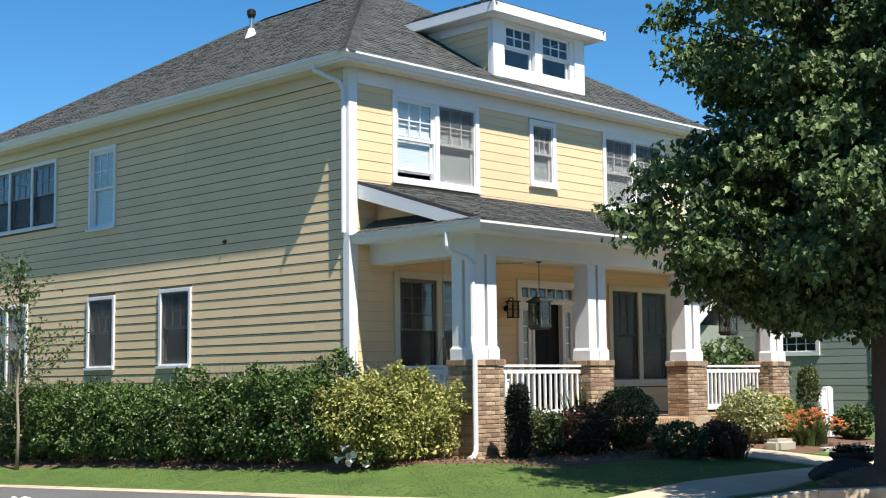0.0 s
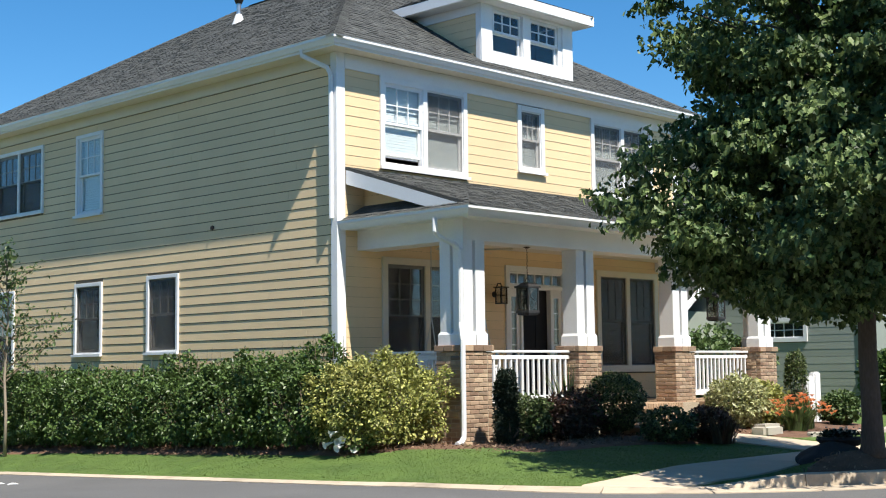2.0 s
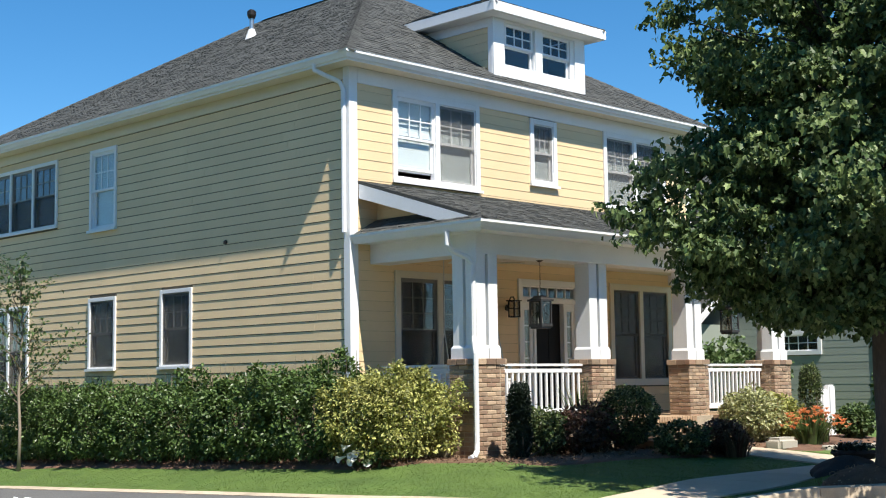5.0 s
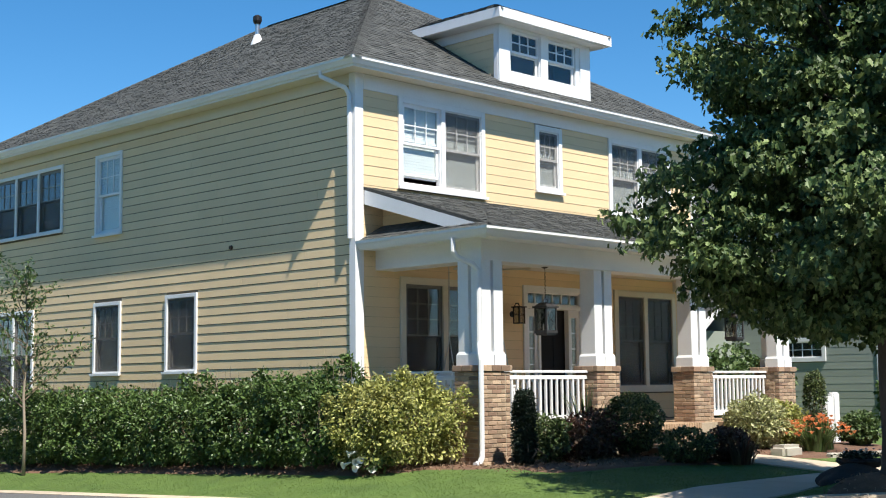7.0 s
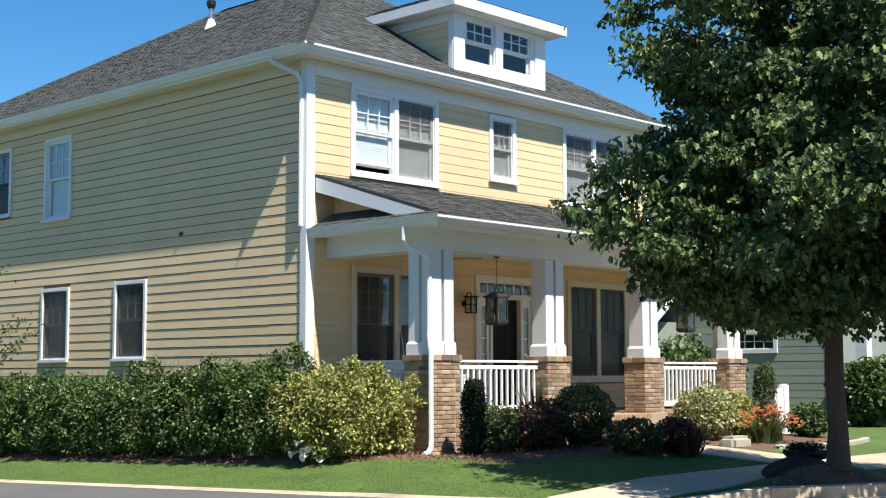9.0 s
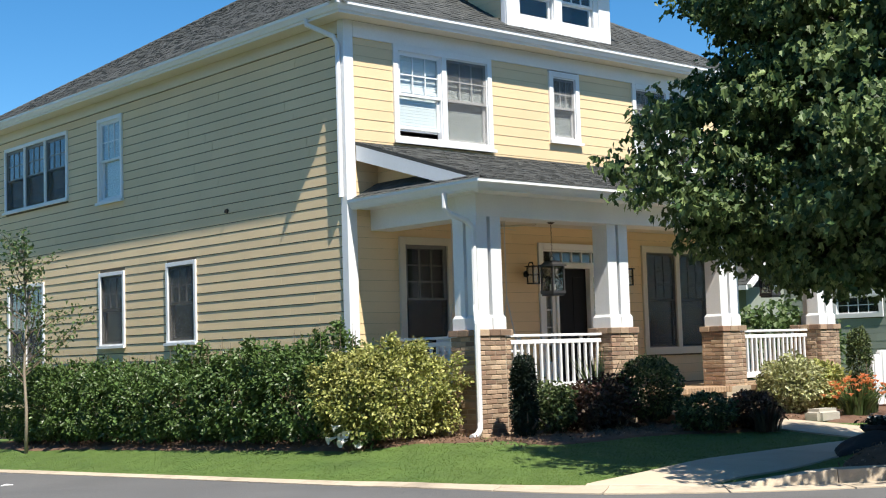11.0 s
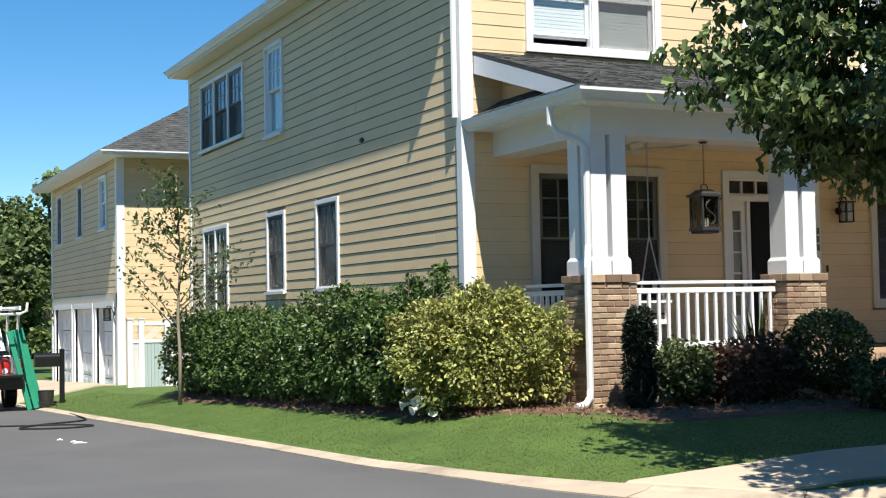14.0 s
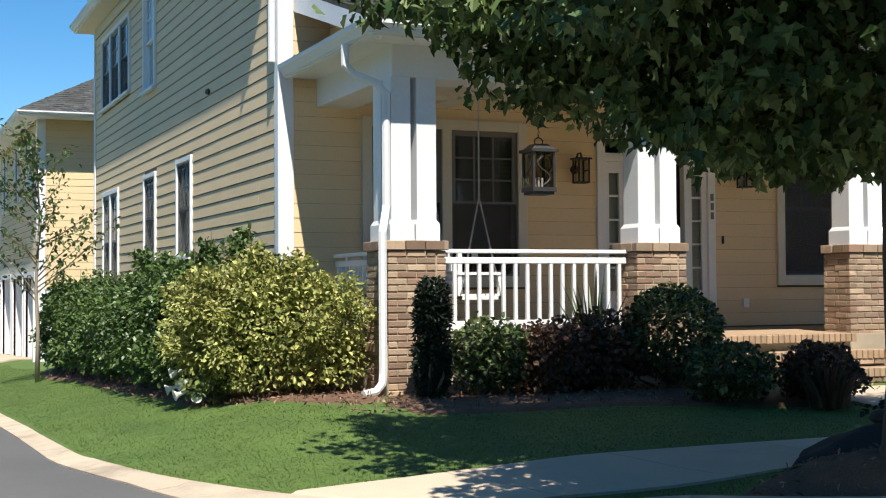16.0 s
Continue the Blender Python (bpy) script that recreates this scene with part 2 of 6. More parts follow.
def sweep(bm, path, profile, closed=True):
    """A section (list of (out, up)) along a level path; out is to the right of the way."""
    pts = [Vector(p) for p in path]
    rings = []
    for i, p in enumerate(pts):
        d0 = (pts[i] - pts[i - 1]).normalized() if i else (pts[1] - pts[0]).normalized()
        d1 = (pts[i + 1] - pts[i]).normalized() if i < len(pts) - 1 else d0
        t = (d0 + d1).normalized()
        n = Vector((t.y, -t.x, 0)).normalized()
        k = 1 / max(0.3, Vector((t.x, t.y, 0)).normalized().dot(Vector((d1.x, d1.y, 0)).normalized()))
        rings.append([bm.verts.new(p + n * o * k + Vector((0, 0, u))) for o, u in profile])
    m = len(profile)
    for a, b in zip(rings, rings[1:]):
        for k in range(m if closed else m - 1):
            bm.faces.new((a[k], a[(k + 1) % m], b[(k + 1) % m], b[k]))
    if closed:
        bm.faces.new(rings[0][::-1])
        bm.faces.new(rings[-1])


def mesh_of(bm, name, material, smooth=False):
    bmesh.ops.recalc_face_normals(bm, faces=bm.faces[:])
    me = bpy.data.meshes.new(name)
    bm.to_mesh(me)
    bm.free()
    me.materials.append(material)
    if smooth:
        me.shade_smooth()
    return me


def part(name, bm, material, parent=None, label="", m=None, smooth=False):
    ob = new(name, mesh_of(bm, name, material, smooth))
    ob.parent = parent
    if m is not None:
        ob.matrix_basis = m
    if label:
        ob["label"] = label
    return ob


def piece(name, me, parent, m):
    ob = new(name, me)
    ob.parent = parent
    ob.matrix_basis = m
    return ob


def thing(name, label, category, loc=(0, 0, 0), group="", kind=""):
    ob = new(name)
    ob.location = loc
    ob.empty_display_size = 0.2
    return tagged(ob, label, category, group, kind)


def raw(name, verts, faces, material, parent=None, smooth=False):
    me = bpy.data.meshes.new(name)
    me.from_pydata([tuple(v) for v in verts] if not isinstance(verts, np.ndarray) else verts.tolist(), [], faces if not isinstance(faces, np.ndarray) else faces.tolist())
    me.materials.append(material)
    if smooth:
        me.shade_smooth()
    ob = new(name, me)
    ob.parent = parent
    return ob


# ---- the lie of the land ----
def road_z(x, y):
    return -0.29 - 0.029 * np.maximum(0, np.minimum(y, 60) + 4.4)


def inside(x, y):
    """How far a place lies inside the kerb of the corner plot."""
    edge = -2.8 - 0.018 * np.maximum(0, np.minimum(y, 40))
    straight = np.minimum(x - edge, y + 9.35)
    r = 6.05 - np.hypot(x - 3.25, y + 3.3)
    return np.where((x < 3.25) & (y < -3.3), r, straight)


def ground_z(x, y):
    x, y = np.asarray(x, float), np.asarray(y, float)
    d = inside(x, y)
    low = road_z(x, y) + 0.02
    high = np.where(y > -1, -0.03 * (np.minimum(y, 30) + 1), np.interp(y, [-6.0, -4.3, -3.4], [-0.17, -0.05, 0.0]))
    k = np.clip(d / 2.0, 0, 1)
    z = low + (high - low) * k
    mound = 0.30 * np.exp(-((x - 1.25) ** 2 + (y + 8.45) ** 2) / 0.55)
    z = z + mound * np.clip(d / 0.4, 0, 1)
    far = np.where((x < -10.2) & ((y < -18) | (y > -7)), road_z(x, y) + 0.05, road_z(x, y) - 0.08)
    return np.where(d < 0.0, far, z)


def gz(x, y):
    return float(ground_z(x, y))


# ---- ground, road, kerb and paths ----
def axis(lo, hi, fine_lo, fine_hi, step):
    a = list(np.arange(fine_lo, fine_hi + 1e-6, step))
    s, v = step, fine_lo
    left = []
    while v > lo:
        s *= 1.35
        v = max(lo, v - s)
        left.append(v)
    s, v = step, fine_hi
    right = []
    while v < hi:
        s *= 1.35
        v = min(hi, v + s)
        right.append(v)
    return np.array(left[::-1] + a + right)


def sheet(name, xs, ys, zf, material, label, category):
    X, Y = np.meshgrid(xs, ys)
    Z = zf(X, Y)
    V = np.stack([X, Y, Z], -1).reshape(-1, 3)
    w = len(xs)
    i = (np.arange(len(ys) - 1)[:, None] * w + np.arange(w - 1)[None]).reshape(-1)
    ob = raw(name, V, np.stack([i, i + 1, i + w + 1, i + w], -1), material, smooth=True)
    return tagged(ob, label, category, kind="structure")


ground = sheet("ground", axis(-900, 900, -3.6, 7.0, 0.14), axis(-900, 900, -9.6, 10.0, 0.2), ground_z, LAWN, "mown green lawn sloping down to the kerb", "lawn")
road = sheet("road", axis(-60, 120, -12, 4, 0.5), axis(-19, 70, -17, 20, 0.5), road_z, ASPHALT, "grey asphalt street worn smooth at the corner", "road")


def kerb_path():
    p = [(-2.8 - 0.018 * max(0, y), y) for y in np.arange(40, -3.3, -2.4)]
    p += [(3.25 - 6.05 * math.cos(a), -3.3 - 6.05 * math.sin(a)) for a in np.linspace(0, math.pi / 2, 9)]
    return p + [(x, -9.35) for x in np.arange(5.5, 40, 2.4)]


kerb = thing("kerb", "pale concrete kerb, low beside the lawn", "kerb", kind="structure")
kp = kerb_path()
for a, b in zip(kp, kp[1:]):
    n = 5
    run = [(a[0] + (b[0] - a[0]) * k / n, a[1] + (b[1] - a[1]) * k / n) for k in range(n + 1)]
    if a[0] < 3.3 and b[1] < -3.3:
        f = [math.atan2(-(q[1] + 3.3), -(q[0] - 3.25)) for q in run]
        run = [(3.25 - 6.05 * math.cos(t), -3.3 - 6.05 * math.sin(t)) for t in f]
    (ax, ay), (bx, by) = run[0], run[-1]
    bm = bmesh.new()
    rings = []
    for k, q in enumerate(run):
        p0, p1 = run[max(k - 1, 0)], run[min(k + 1, n)]
        d = Vector((p1[0] - p0[0], p1[1] - p0[1], 0)).normalized()
        nrm = Vector((-d.y, d.x, 0))
        step = 0.13 * min(1, max(0, (q[0] + 1.0) / 0.8))
        ins = 0.004 if k in (0, n) else 0
        wide = 0.3 * min(1, max(0, (-5.2 - q[1]) / 1.5))
        z = float(road_z(q[0], q[1]))
        base = Vector((q[0], q[1], z)) + d * (ins if k == 0 else -ins)
        rings.append([bm.verts.new(base + nrm * o + Vector((0, 0, u))) for o, u in
                      ((-0.12 - wide, -0.1), (-0.12 - wide, 0.012), (-0.02, 0.02), (0.0, 0.025 + step), (0.05, 0.035 + step), (0.14, 0.037 + step), (0.14, -0.1))])
    for r0, r1 in zip(rings, rings[1:]):
        for k in range(6):
            bm.faces.new((r0[k], r0[k + 1], r1[k + 1], r1[k]))
    bm.faces.new(rings[0])
    bm.faces.new(rings[-1][::-1])
    part("kerb_stone", bm, KERBSTONE, kerb)


def slab(quad, parent, material=CONCRETE, name="paving_slab", lift=0.02):
    """A slab over four corners, cut fine so that it follows the ground."""
    bm = bmesh.new()
    q = [Vector((x, y, 0)) for x, y in quad]
    n = 5
    top = []
    for i in range(n + 1):
        row = []
        for j in range(n + 1):
            p = q[0].lerp(q[1], i / n).lerp(q[3].lerp(q[2], i / n), j / n)
            row.append(bm.verts.new((p.x, p.y, gz(p.x, p.y) + lift)))
        top.append(row)
    for i in range(n):
        for j in range(n):
            bm.faces.new((top[i][j], top[i + 1][j], top[i + 1][j + 1], top[i][j + 1]))
    ex = bmesh.ops.extrude_face_region(bm, geom=[f for f in bm.faces])
    low = [v for v in ex["geom"] if isinstance(v, bmesh.types.BMVert)]
    bmesh.ops.translate(bm, verts=low, vec=(0, 0, -0.08))
    part(name, bm, material, parent)


pavement = thing("pavement", "pale concrete pavement in long cast slabs", "pavement", kind="structure")
upper = [(-2.0, -6.35), (-0.7, -6.28), (0.6, -6.15), (2.0, -6.08), (3.4, -6.05), (4.8, -6.05)] + [(6.2 + 1.4 * k, -6.05) for k in range(14)]
lower = [(-1.35, -7.42), (-0.4, -7.36), (0.8, -7.52), (2.0, -7.56), (3.4, -7.55), (4.8, -7.55)] + [(6.2 + 1.4 * k, -7.55) for k in range(14)]
for k in range(len(upper) - 1):
    g = 0.004
    slab([(lower[k][0] + g, lower[k][1]), (lower[k + 1][0] - g, lower[k + 1][1]), (upper[k + 1][0] - g, upper[k + 1][1]), (upper[k][0] + g, upper[k][1])], pavement)
garden_path = thing("garden_path", "short concrete path up to the brick steps", "path", kind="structure")
for k in range(2):
    slab([(4.2, -6.04 + 1.2 * k), (5.6, -6.04 + 1.2 * k), (5.6, -4.85 + 1.2 * k), (4.2, -4.85 + 1.2 * k)], garden_path)
driveway = thing("driveway", "pale concrete driveway before the garage doors", "driveway", kind="structure")
for j in range(4):
    y0 = 18.0 + 3.0 * j
    slab([(-3.1, y0), (-0.7, y0), (-0.7, y0 + 2.99), (-3.15, y0 + 2.99)], driveway, lift=0.03)


def bed(name, outline, label, lift=0.025, n=26):
    """A bed of mulch: a rounded outline filled and laid over the ground, a little heaped."""
    pts = []
    m = len(outline)
    for i in range(m):
        p0, p1, p2, p3 = (Vector((*outline[(i + k) % m], 0)) for k in (-1, 0, 1, 2))
        for s in range(6):
            t = s / 6
            pts.append(0.5 * ((2 * p1) + (p2 - p0) * t + (2 * p0 - 5 * p1 + 4 * p2 - p3) * t * t + (3 * p1 - p0 - 3 * p2 + p3) * t ** 3))
    c = sum(pts, Vector()) / len(pts)
    rings = 7
    V, Fc = [], []
    for r in range(rings + 1):
        f = 1 - r / rings
        for p in pts:
            w = c + (p - c) * f
            e = (0.02 * noise.noise(Vector((w.x * 5, w.y * 5, 0)))) if r else 0
            V.append((w.x, w.y, gz(w.x, w.y) + (lift if r else -0.02) + e))
    k = len(pts)
    for r in range(rings):
        for i in range(k):
            Fc.append((r * k + i, r * k + (i + 1) % k, (r + 1) * k + (i + 1) % k, (r + 1) * k + i))
    return tagged(raw(name, V, Fc, MULCH, smooth=True), label, "flower bed", kind="structure")


bed("side_bed", [(-1.3, 10.6), (-1.62, 9.0), (-1.66, 7.6), (-1.52, 6.2), (-1.5, 3), (-1.4, 0), (-1.35, -1.9), (-0.6, -3.1), (0.0, -3.6), (0.4, -2.6), (0.2, 0), (0.1, 10.6)], "brown pine mulch bed along the side wall")
bed("front_bed", [(-0.1, -3.9), (0.6, -4.15), (2.0, -4.1), (3.2, -4.5), (4.0, -4.6), (4.1, -3.4), (3.6, -2.3), (0.4, -2.4)], "brown mulch bed before the porch")
bed("right_bed", [(5.75, -4.6), (6.6, -4.9), (8.5, -4.7), (10.5, -3.6), (10.6, -1.5), (9, -2.2), (6, -2.4), (5.7, -3.4)], "brown mulch bed with lilies and shrubs")
bed("tree_bed", [(0.3, -8.15), (0.9, -7.85), (2.2, -8.1), (3.2, -8.2), (4.2, -8.5), (3.4, -9.15), (2.0, -9.0), (0.9, -8.75)], "mulch mound round the maple trunk", 0.03)


# ---- the house ----
house = thing("house", "two-storey house with yellow lap siding and brick porch piers", "house")
FRONT = Matrix.Identity(4)
SIDE = Matrix.Rotation(-math.pi / 2, 4, "Z")          # local x runs towards the street, local y into the house
W, D, EX = 9.66, 13.45, 0.165


def clear_runs(a, b, z, holes):
    """The stretches of a course at height z that no opening takes."""
    runs = [(a, b)]
    for u0, u1, z0, z1 in holes:
        if z0 < z < z1:
            nxt = []
            for r0, r1 in runs:
                if u1 <= r0 or u0 >= r1:
                    nxt.append((r0, r1))
                else:
                    if u0 > r0:
                        nxt.append((r0, u0))
                    if u1 < r1:
                        nxt.append((u1, r1))
            runs = nxt
    return [r for r in runs if r[1] - r[0] > 0.03]


def sheathing(name, parent, m, u0, u1, z0, z1, holes, thick=0.14, material=SHEATH):
    us = sorted({u0, u1, *[h[0] for h in holes], *[h[1] for h in holes]})
    zs = sorted({z0, z1, *[h[2] for h in holes], *[h[3] for h in holes]})
    us, zs = [u for u in us if u0 <= u <= u1], [z for z in zs if z0 <= z <= z1]
    bm = bmesh.new()
    for a, b in zip(us, us[1:]):
        for c, d in zip(zs, zs[1:]):
            if not any(h[0] <= (a + b) / 2 <= h[1] and h[2] <= (c + d) / 2 <= h[3] for h in holes):
                box(bm, a, b, 0.0, thick, c, d)
    bmesh.ops.remove_doubles(bm, verts=bm.verts[:], dist=1e-4)
    return part(name, bm, material, parent, m=m)


def clapboards(wall, u0, u1, z0, z1, holes, material, exposure=EX, limit=None, seed=1, proud=0.0105, shade_gap=0.0025):
    """Lap siding: each board a wedge, thick at its lower edge, over the one below, with an added gap under it whose
    dark backing draws the lap's shadow.
    """
    rng = random.Random(seed)
    z = z0
    while z < z1 - 0.02:
        top = min(z + exposure - shade_gap, z1)
        a, b = (u0, u1) if limit is None else limit(z + exposure * 0.5)
        for r0, r1 in clear_runs(a, b, z + exposure * 0.5, holes):
            cuts = [r0]
            while r1 - cuts[-1] > 3.9:
                cuts.append(cuts[-1] + rng.uniform(2.4, 3.7))
            if r1 - cuts[-1] < 0.4 and len(cuts) > 1:
                cuts.pop()
            cuts.append(r1)
            for c, d in zip(cuts, cuts[1:]):
                e, w = 0.0015, rng.uniform(-0.0015, 0.0015)
                lo = -proud + w
                me = bpy.data.meshes.new("siding_board")
                me.from_pydata([(c + e, lo, z), (d - e, lo, z), (d - e, -0.004, top), (c + e, -0.004, top), (c + e, 0.0, z), (d - e, 0.0, z), (d - e, 0.0, top), (c + e, 0.0, top)], [],
                               [(0, 1, 2, 3), (1, 0, 4, 5), (0, 3, 7, 4), (2, 1, 5, 6), (3, 2, 6, 7)])
                me.materials.append(material)
                piece("siding_board", me, wall, Matrix.Identity(4))
        z += exposure


def frame_box(bm, u0, u1, z0, z1, w, y0, y1, wt=None, wb=None):
    wt, wb = wt or w, wb or w
    box(bm, u0, u0 + w, y0, y1, z0, z1)
    box(bm, u1 - w, u1, y0, y1, z0, z1)
    box(bm, u0 + w, u1 - w, y0, y1, z1 - wt, z1)
    box(bm, u0 + w, u1 - w, y0, y1, z0, z0 + wb)


def sash(name, parent, m, u0, u1, z0, z1, y, cols, rows, material, bar=0.045):
    bm = bmesh.new()
    frame_box(bm, u0, u1, z0, z1, bar, y, y + 0.035)
    a, b, c, d = u0 + bar, u1 - bar, z0 + bar, z1 - bar
    for i in range(1, cols):
        u = a + (b - a) * i / cols
        box(bm, u - 0.01, u + 0.01, y + 0.005, y + 0.03, c, d)
    for i in range(1, rows):
        z = c + (d - c) * i / rows
        box(bm, a, b, y + 0.006, y + 0.029, z - 0.01, z + 0.01)
    s = part(name, bm, material, parent, m=m)
    bm = bmesh.new()
    box(bm, a - 0.01, b + 0.01, y + 0.014, y + 0.018, c - 0.01, d + 0.01)
    p = part("pane", bm, GLASS, parent, m=m)
    p.visible_shadow = False
    return s


def window(parent, m, u0, u1, z0, z1, units=1, casing=0.1, cols=3, rows=2, trim=WHITE, screens=(), blind=(), raised=(), sash_mat=None, sill=True, split=0.5, muntin_lower=False, half_screen=False):
    """A double-hung window in its casing; (u0, u1, z0, z1) is the outer edge of the casing."""
    win = new("window")
    win.parent = parent
    win.matrix_basis = m
    bars = [(u0, u0 + casing, z0, z1), (u1 - casing, u1, z0, z1), (u0 + casing, u1 - casing, z1 - casing, z1), (u0 + casing, u1 - casing, z0, z0 + casing)]
    w = (u1 - u0 - 2 * casing - (units - 1) * casing) / units
    for k in range(1, units):
        a = u0 + casing + k * (w + casing) - casing
        bars.append((a, a + casing, z0 + casing, z1 - casing))
    for p0, p1, p2, p3 in bars:
        bm = bmesh.new()
        box(bm, p0, p1, -0.042, 0.06, p2, p3)
        soften(bm, 0.003)
        part("casing_board", bm, trim, win)
    if sill:
        bm = bmesh.new()
        box(bm, u0 - 0.03, u1 + 0.03, -0.085, -0.0425, z0 - 0.01, z0 + 0.04)
        part("sill", bm, trim, win)
    sm = sash_mat or trim
    for k in range(units):
        a = u0 + casing + k * (w + casing)
        b = a + w
        c, d = z0 + casing, z1 - casing
        mid = c + (d - c) * split
        bm = bmesh.new()
        frame_box(bm, a, b, c, d, 0.018, -0.012, 0.09)
        part("jamb", bm, sm, win)
        sash("upper_sash", win, None, a + 0.018, b - 0.018, mid - 0.02, d - 0.018, 0.0, cols, rows, sm)
        lift = 0.13 if k in raised else 0
        sash("lower_sash", win, None, a + 0.018, b - 0.018, c + 0.018 + lift, mid + 0.025 + lift * 0.5, 0.042, cols if muntin_lower else 1, rows if muntin_lower else 1, sm)
        if k in screens:
            bm = bmesh.new()
            box(bm, a + 0.02, b - 0.02, -0.008, -0.006, c + 0.02, mid if k in raised or half_screen else d - 0.02)
            part("insect_screen", bm, SCREEN, win).visible_shadow = False
        bm = bmesh.new()
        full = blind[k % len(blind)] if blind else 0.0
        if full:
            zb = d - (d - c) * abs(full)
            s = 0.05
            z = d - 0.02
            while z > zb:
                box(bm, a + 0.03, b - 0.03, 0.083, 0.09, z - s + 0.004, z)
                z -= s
            # a negative length picks the blind with shade put into its colour
            part("blind", bm, BLIND if full > 0 else SHADE_BLIND, win)
        else:
            bm.free()
    return win


# openings: outer edges of the casings, (u0, u1, z0, z1)
F_WIN = {"fu": (0.95, 3.09, 4.52, 6.10), "fs": (4.48, 5.25, 4.80, 6.08), "ru": (6.70, 8.77, 4.52, 6.10), "fl": (0.97, 3.09, 1.05, 3.03), "fr": (6.78, 8.83, 1.05, 3.06), "door": (4.06, 5.80, 0.5, 3.03)}
S_WIN = {"su": (-8.07, -7.06, 4.30, 6.0), "tr": (-12.5, -9.4, 4.54, 6.0), "w1": (-8.07, -7.04, 1.48, 2.95), "w2": (-5.46, -4.42, 1.48, 2.97), "dbl": (-12.37, -10.55, 0.95, 2.94)}


def holes(d, by=0.05):
    return [(a + by, b - by, c + by if c > 0.6 else c - 0.1, e - by) for a, b, c, e in d.values()]


wall_front = sheathing("front_wall", house, FRONT, 0.0, W, -0.3, 6.37, holes(F_WIN))
wall_side = sheathing("side_wall", house, SIDE, -D, -0.001, -0.9, 6.37, holes(S_WIN))
wall_back = sheathing("back_wall", house, Matrix.Translation((0, D - 0.14, 0)), 0.141, W, -0.9, 6.37, [])
wall_right = sheathing("right_wall", house, Matrix.Translation((W, 0, 0)) @ Matrix.Rotation(math.pi / 2, 4, "Z"), 0.141, D - 0.141, -0.9, 6.37, [], material=SIDING)
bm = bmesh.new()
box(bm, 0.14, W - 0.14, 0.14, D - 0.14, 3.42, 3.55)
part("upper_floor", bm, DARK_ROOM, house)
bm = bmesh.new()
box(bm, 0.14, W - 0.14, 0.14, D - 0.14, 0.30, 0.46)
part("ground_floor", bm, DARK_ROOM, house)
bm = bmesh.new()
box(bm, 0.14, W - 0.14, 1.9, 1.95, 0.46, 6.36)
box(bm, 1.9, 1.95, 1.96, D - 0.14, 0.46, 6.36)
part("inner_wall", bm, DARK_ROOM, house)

flat_f = [(a, b, c - 0.0, e) for a, b, c, e in F_WIN.values()]
clapboards(wall_front, 0.15, W - 0.15, 0.52, 3.42, flat_f, SIDING, seed=3)
clapboards(wall_front, 0.15, W - 0.15, 4.34, 6.12, flat_f, SIDING, seed=4)
clapboards(wall_front, 0.15, 0.60, 3.52, 4.33, [], SIDING, seed=6)
clapboards(wall_side, -D + 0.1, -0.12, 0.55 - 2 * EX, 6.37, list(S_WIN.values()), SIDING, seed=5, proud=0.0118, shade_gap=0.013)

window(house, FRONT, *F_WIN["fu"], units=2, screens=(1,), blind=(0.9, 1.0), raised=(0,))
window(house, FRONT, *F_WIN["fs"], blind=(1.0,), screens=(0,))
window(house, FRONT, *F_WIN["ru"], units=2, screens=(0, 1), blind=(1.0, 0.8))
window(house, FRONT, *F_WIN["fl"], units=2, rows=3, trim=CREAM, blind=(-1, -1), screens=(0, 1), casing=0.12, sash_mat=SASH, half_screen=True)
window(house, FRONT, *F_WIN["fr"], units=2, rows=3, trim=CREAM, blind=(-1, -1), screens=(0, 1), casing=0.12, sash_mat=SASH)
window(house, SIDE, *S_WIN["su"], blind=(1.0,), casing=0.075)
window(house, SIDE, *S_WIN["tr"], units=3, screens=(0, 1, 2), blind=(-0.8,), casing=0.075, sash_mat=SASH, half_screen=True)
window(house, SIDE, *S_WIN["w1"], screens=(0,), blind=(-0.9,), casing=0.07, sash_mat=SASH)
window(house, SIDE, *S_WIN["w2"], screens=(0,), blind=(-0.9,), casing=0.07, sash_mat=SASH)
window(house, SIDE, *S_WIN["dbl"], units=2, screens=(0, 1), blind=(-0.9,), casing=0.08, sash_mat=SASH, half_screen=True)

# corner boards, frieze, fascia, soffit, gutter
for n_, dims in (("corner_board", (-0.03, 0.15, -0.034, -0.001, -0.1, 6.37)), ("corner_board", (-0.034, -0.001, -0.0335, 0.12, -0.4, 6.37)), ("corner_board", (W - 0.15, W + 0.03, -0.034, -0.001, 0.3, 6.37)),
                 ("corner_board", (-0.034, -0.001, D - 0.1, D, -0.9, 6.37)), ("frieze", (0.152, W - 0.152, -0.036, -0.001, 6.10, 6.354)), ("side_frieze", (-0.036, -0.001, 0.121, D - 0.101, 6.16, 6.354))):
    bm = bmesh.new()
    box(bm, *dims)
    soften(bm, 0.004)
    # side frieze in cream: the eave's shade on white put into its colour
    part(n_, bm, CREAM if n_ == "side_frieze" else WHITE, house)
O = 0.45
EZ = 6.5                                              # top of the gutter
bm = bmesh.new()
g = 0.36
for x0, x1, y0, y1 in ((-g, W + g, -g, -0.037), (-g, -0.035, -0.036, D + g), (W + 0.035, W + g, -0.036, D + g), (-0.034, W + 0.034, D + 0.002, D + g)):
    box(bm, x0, x1, y0, y1, 6.355, 6.375)
# cream here too, a darker tone in place of the shade below the eave
part("soffit", bm, CREAM, house)
bm = bmesh.new()
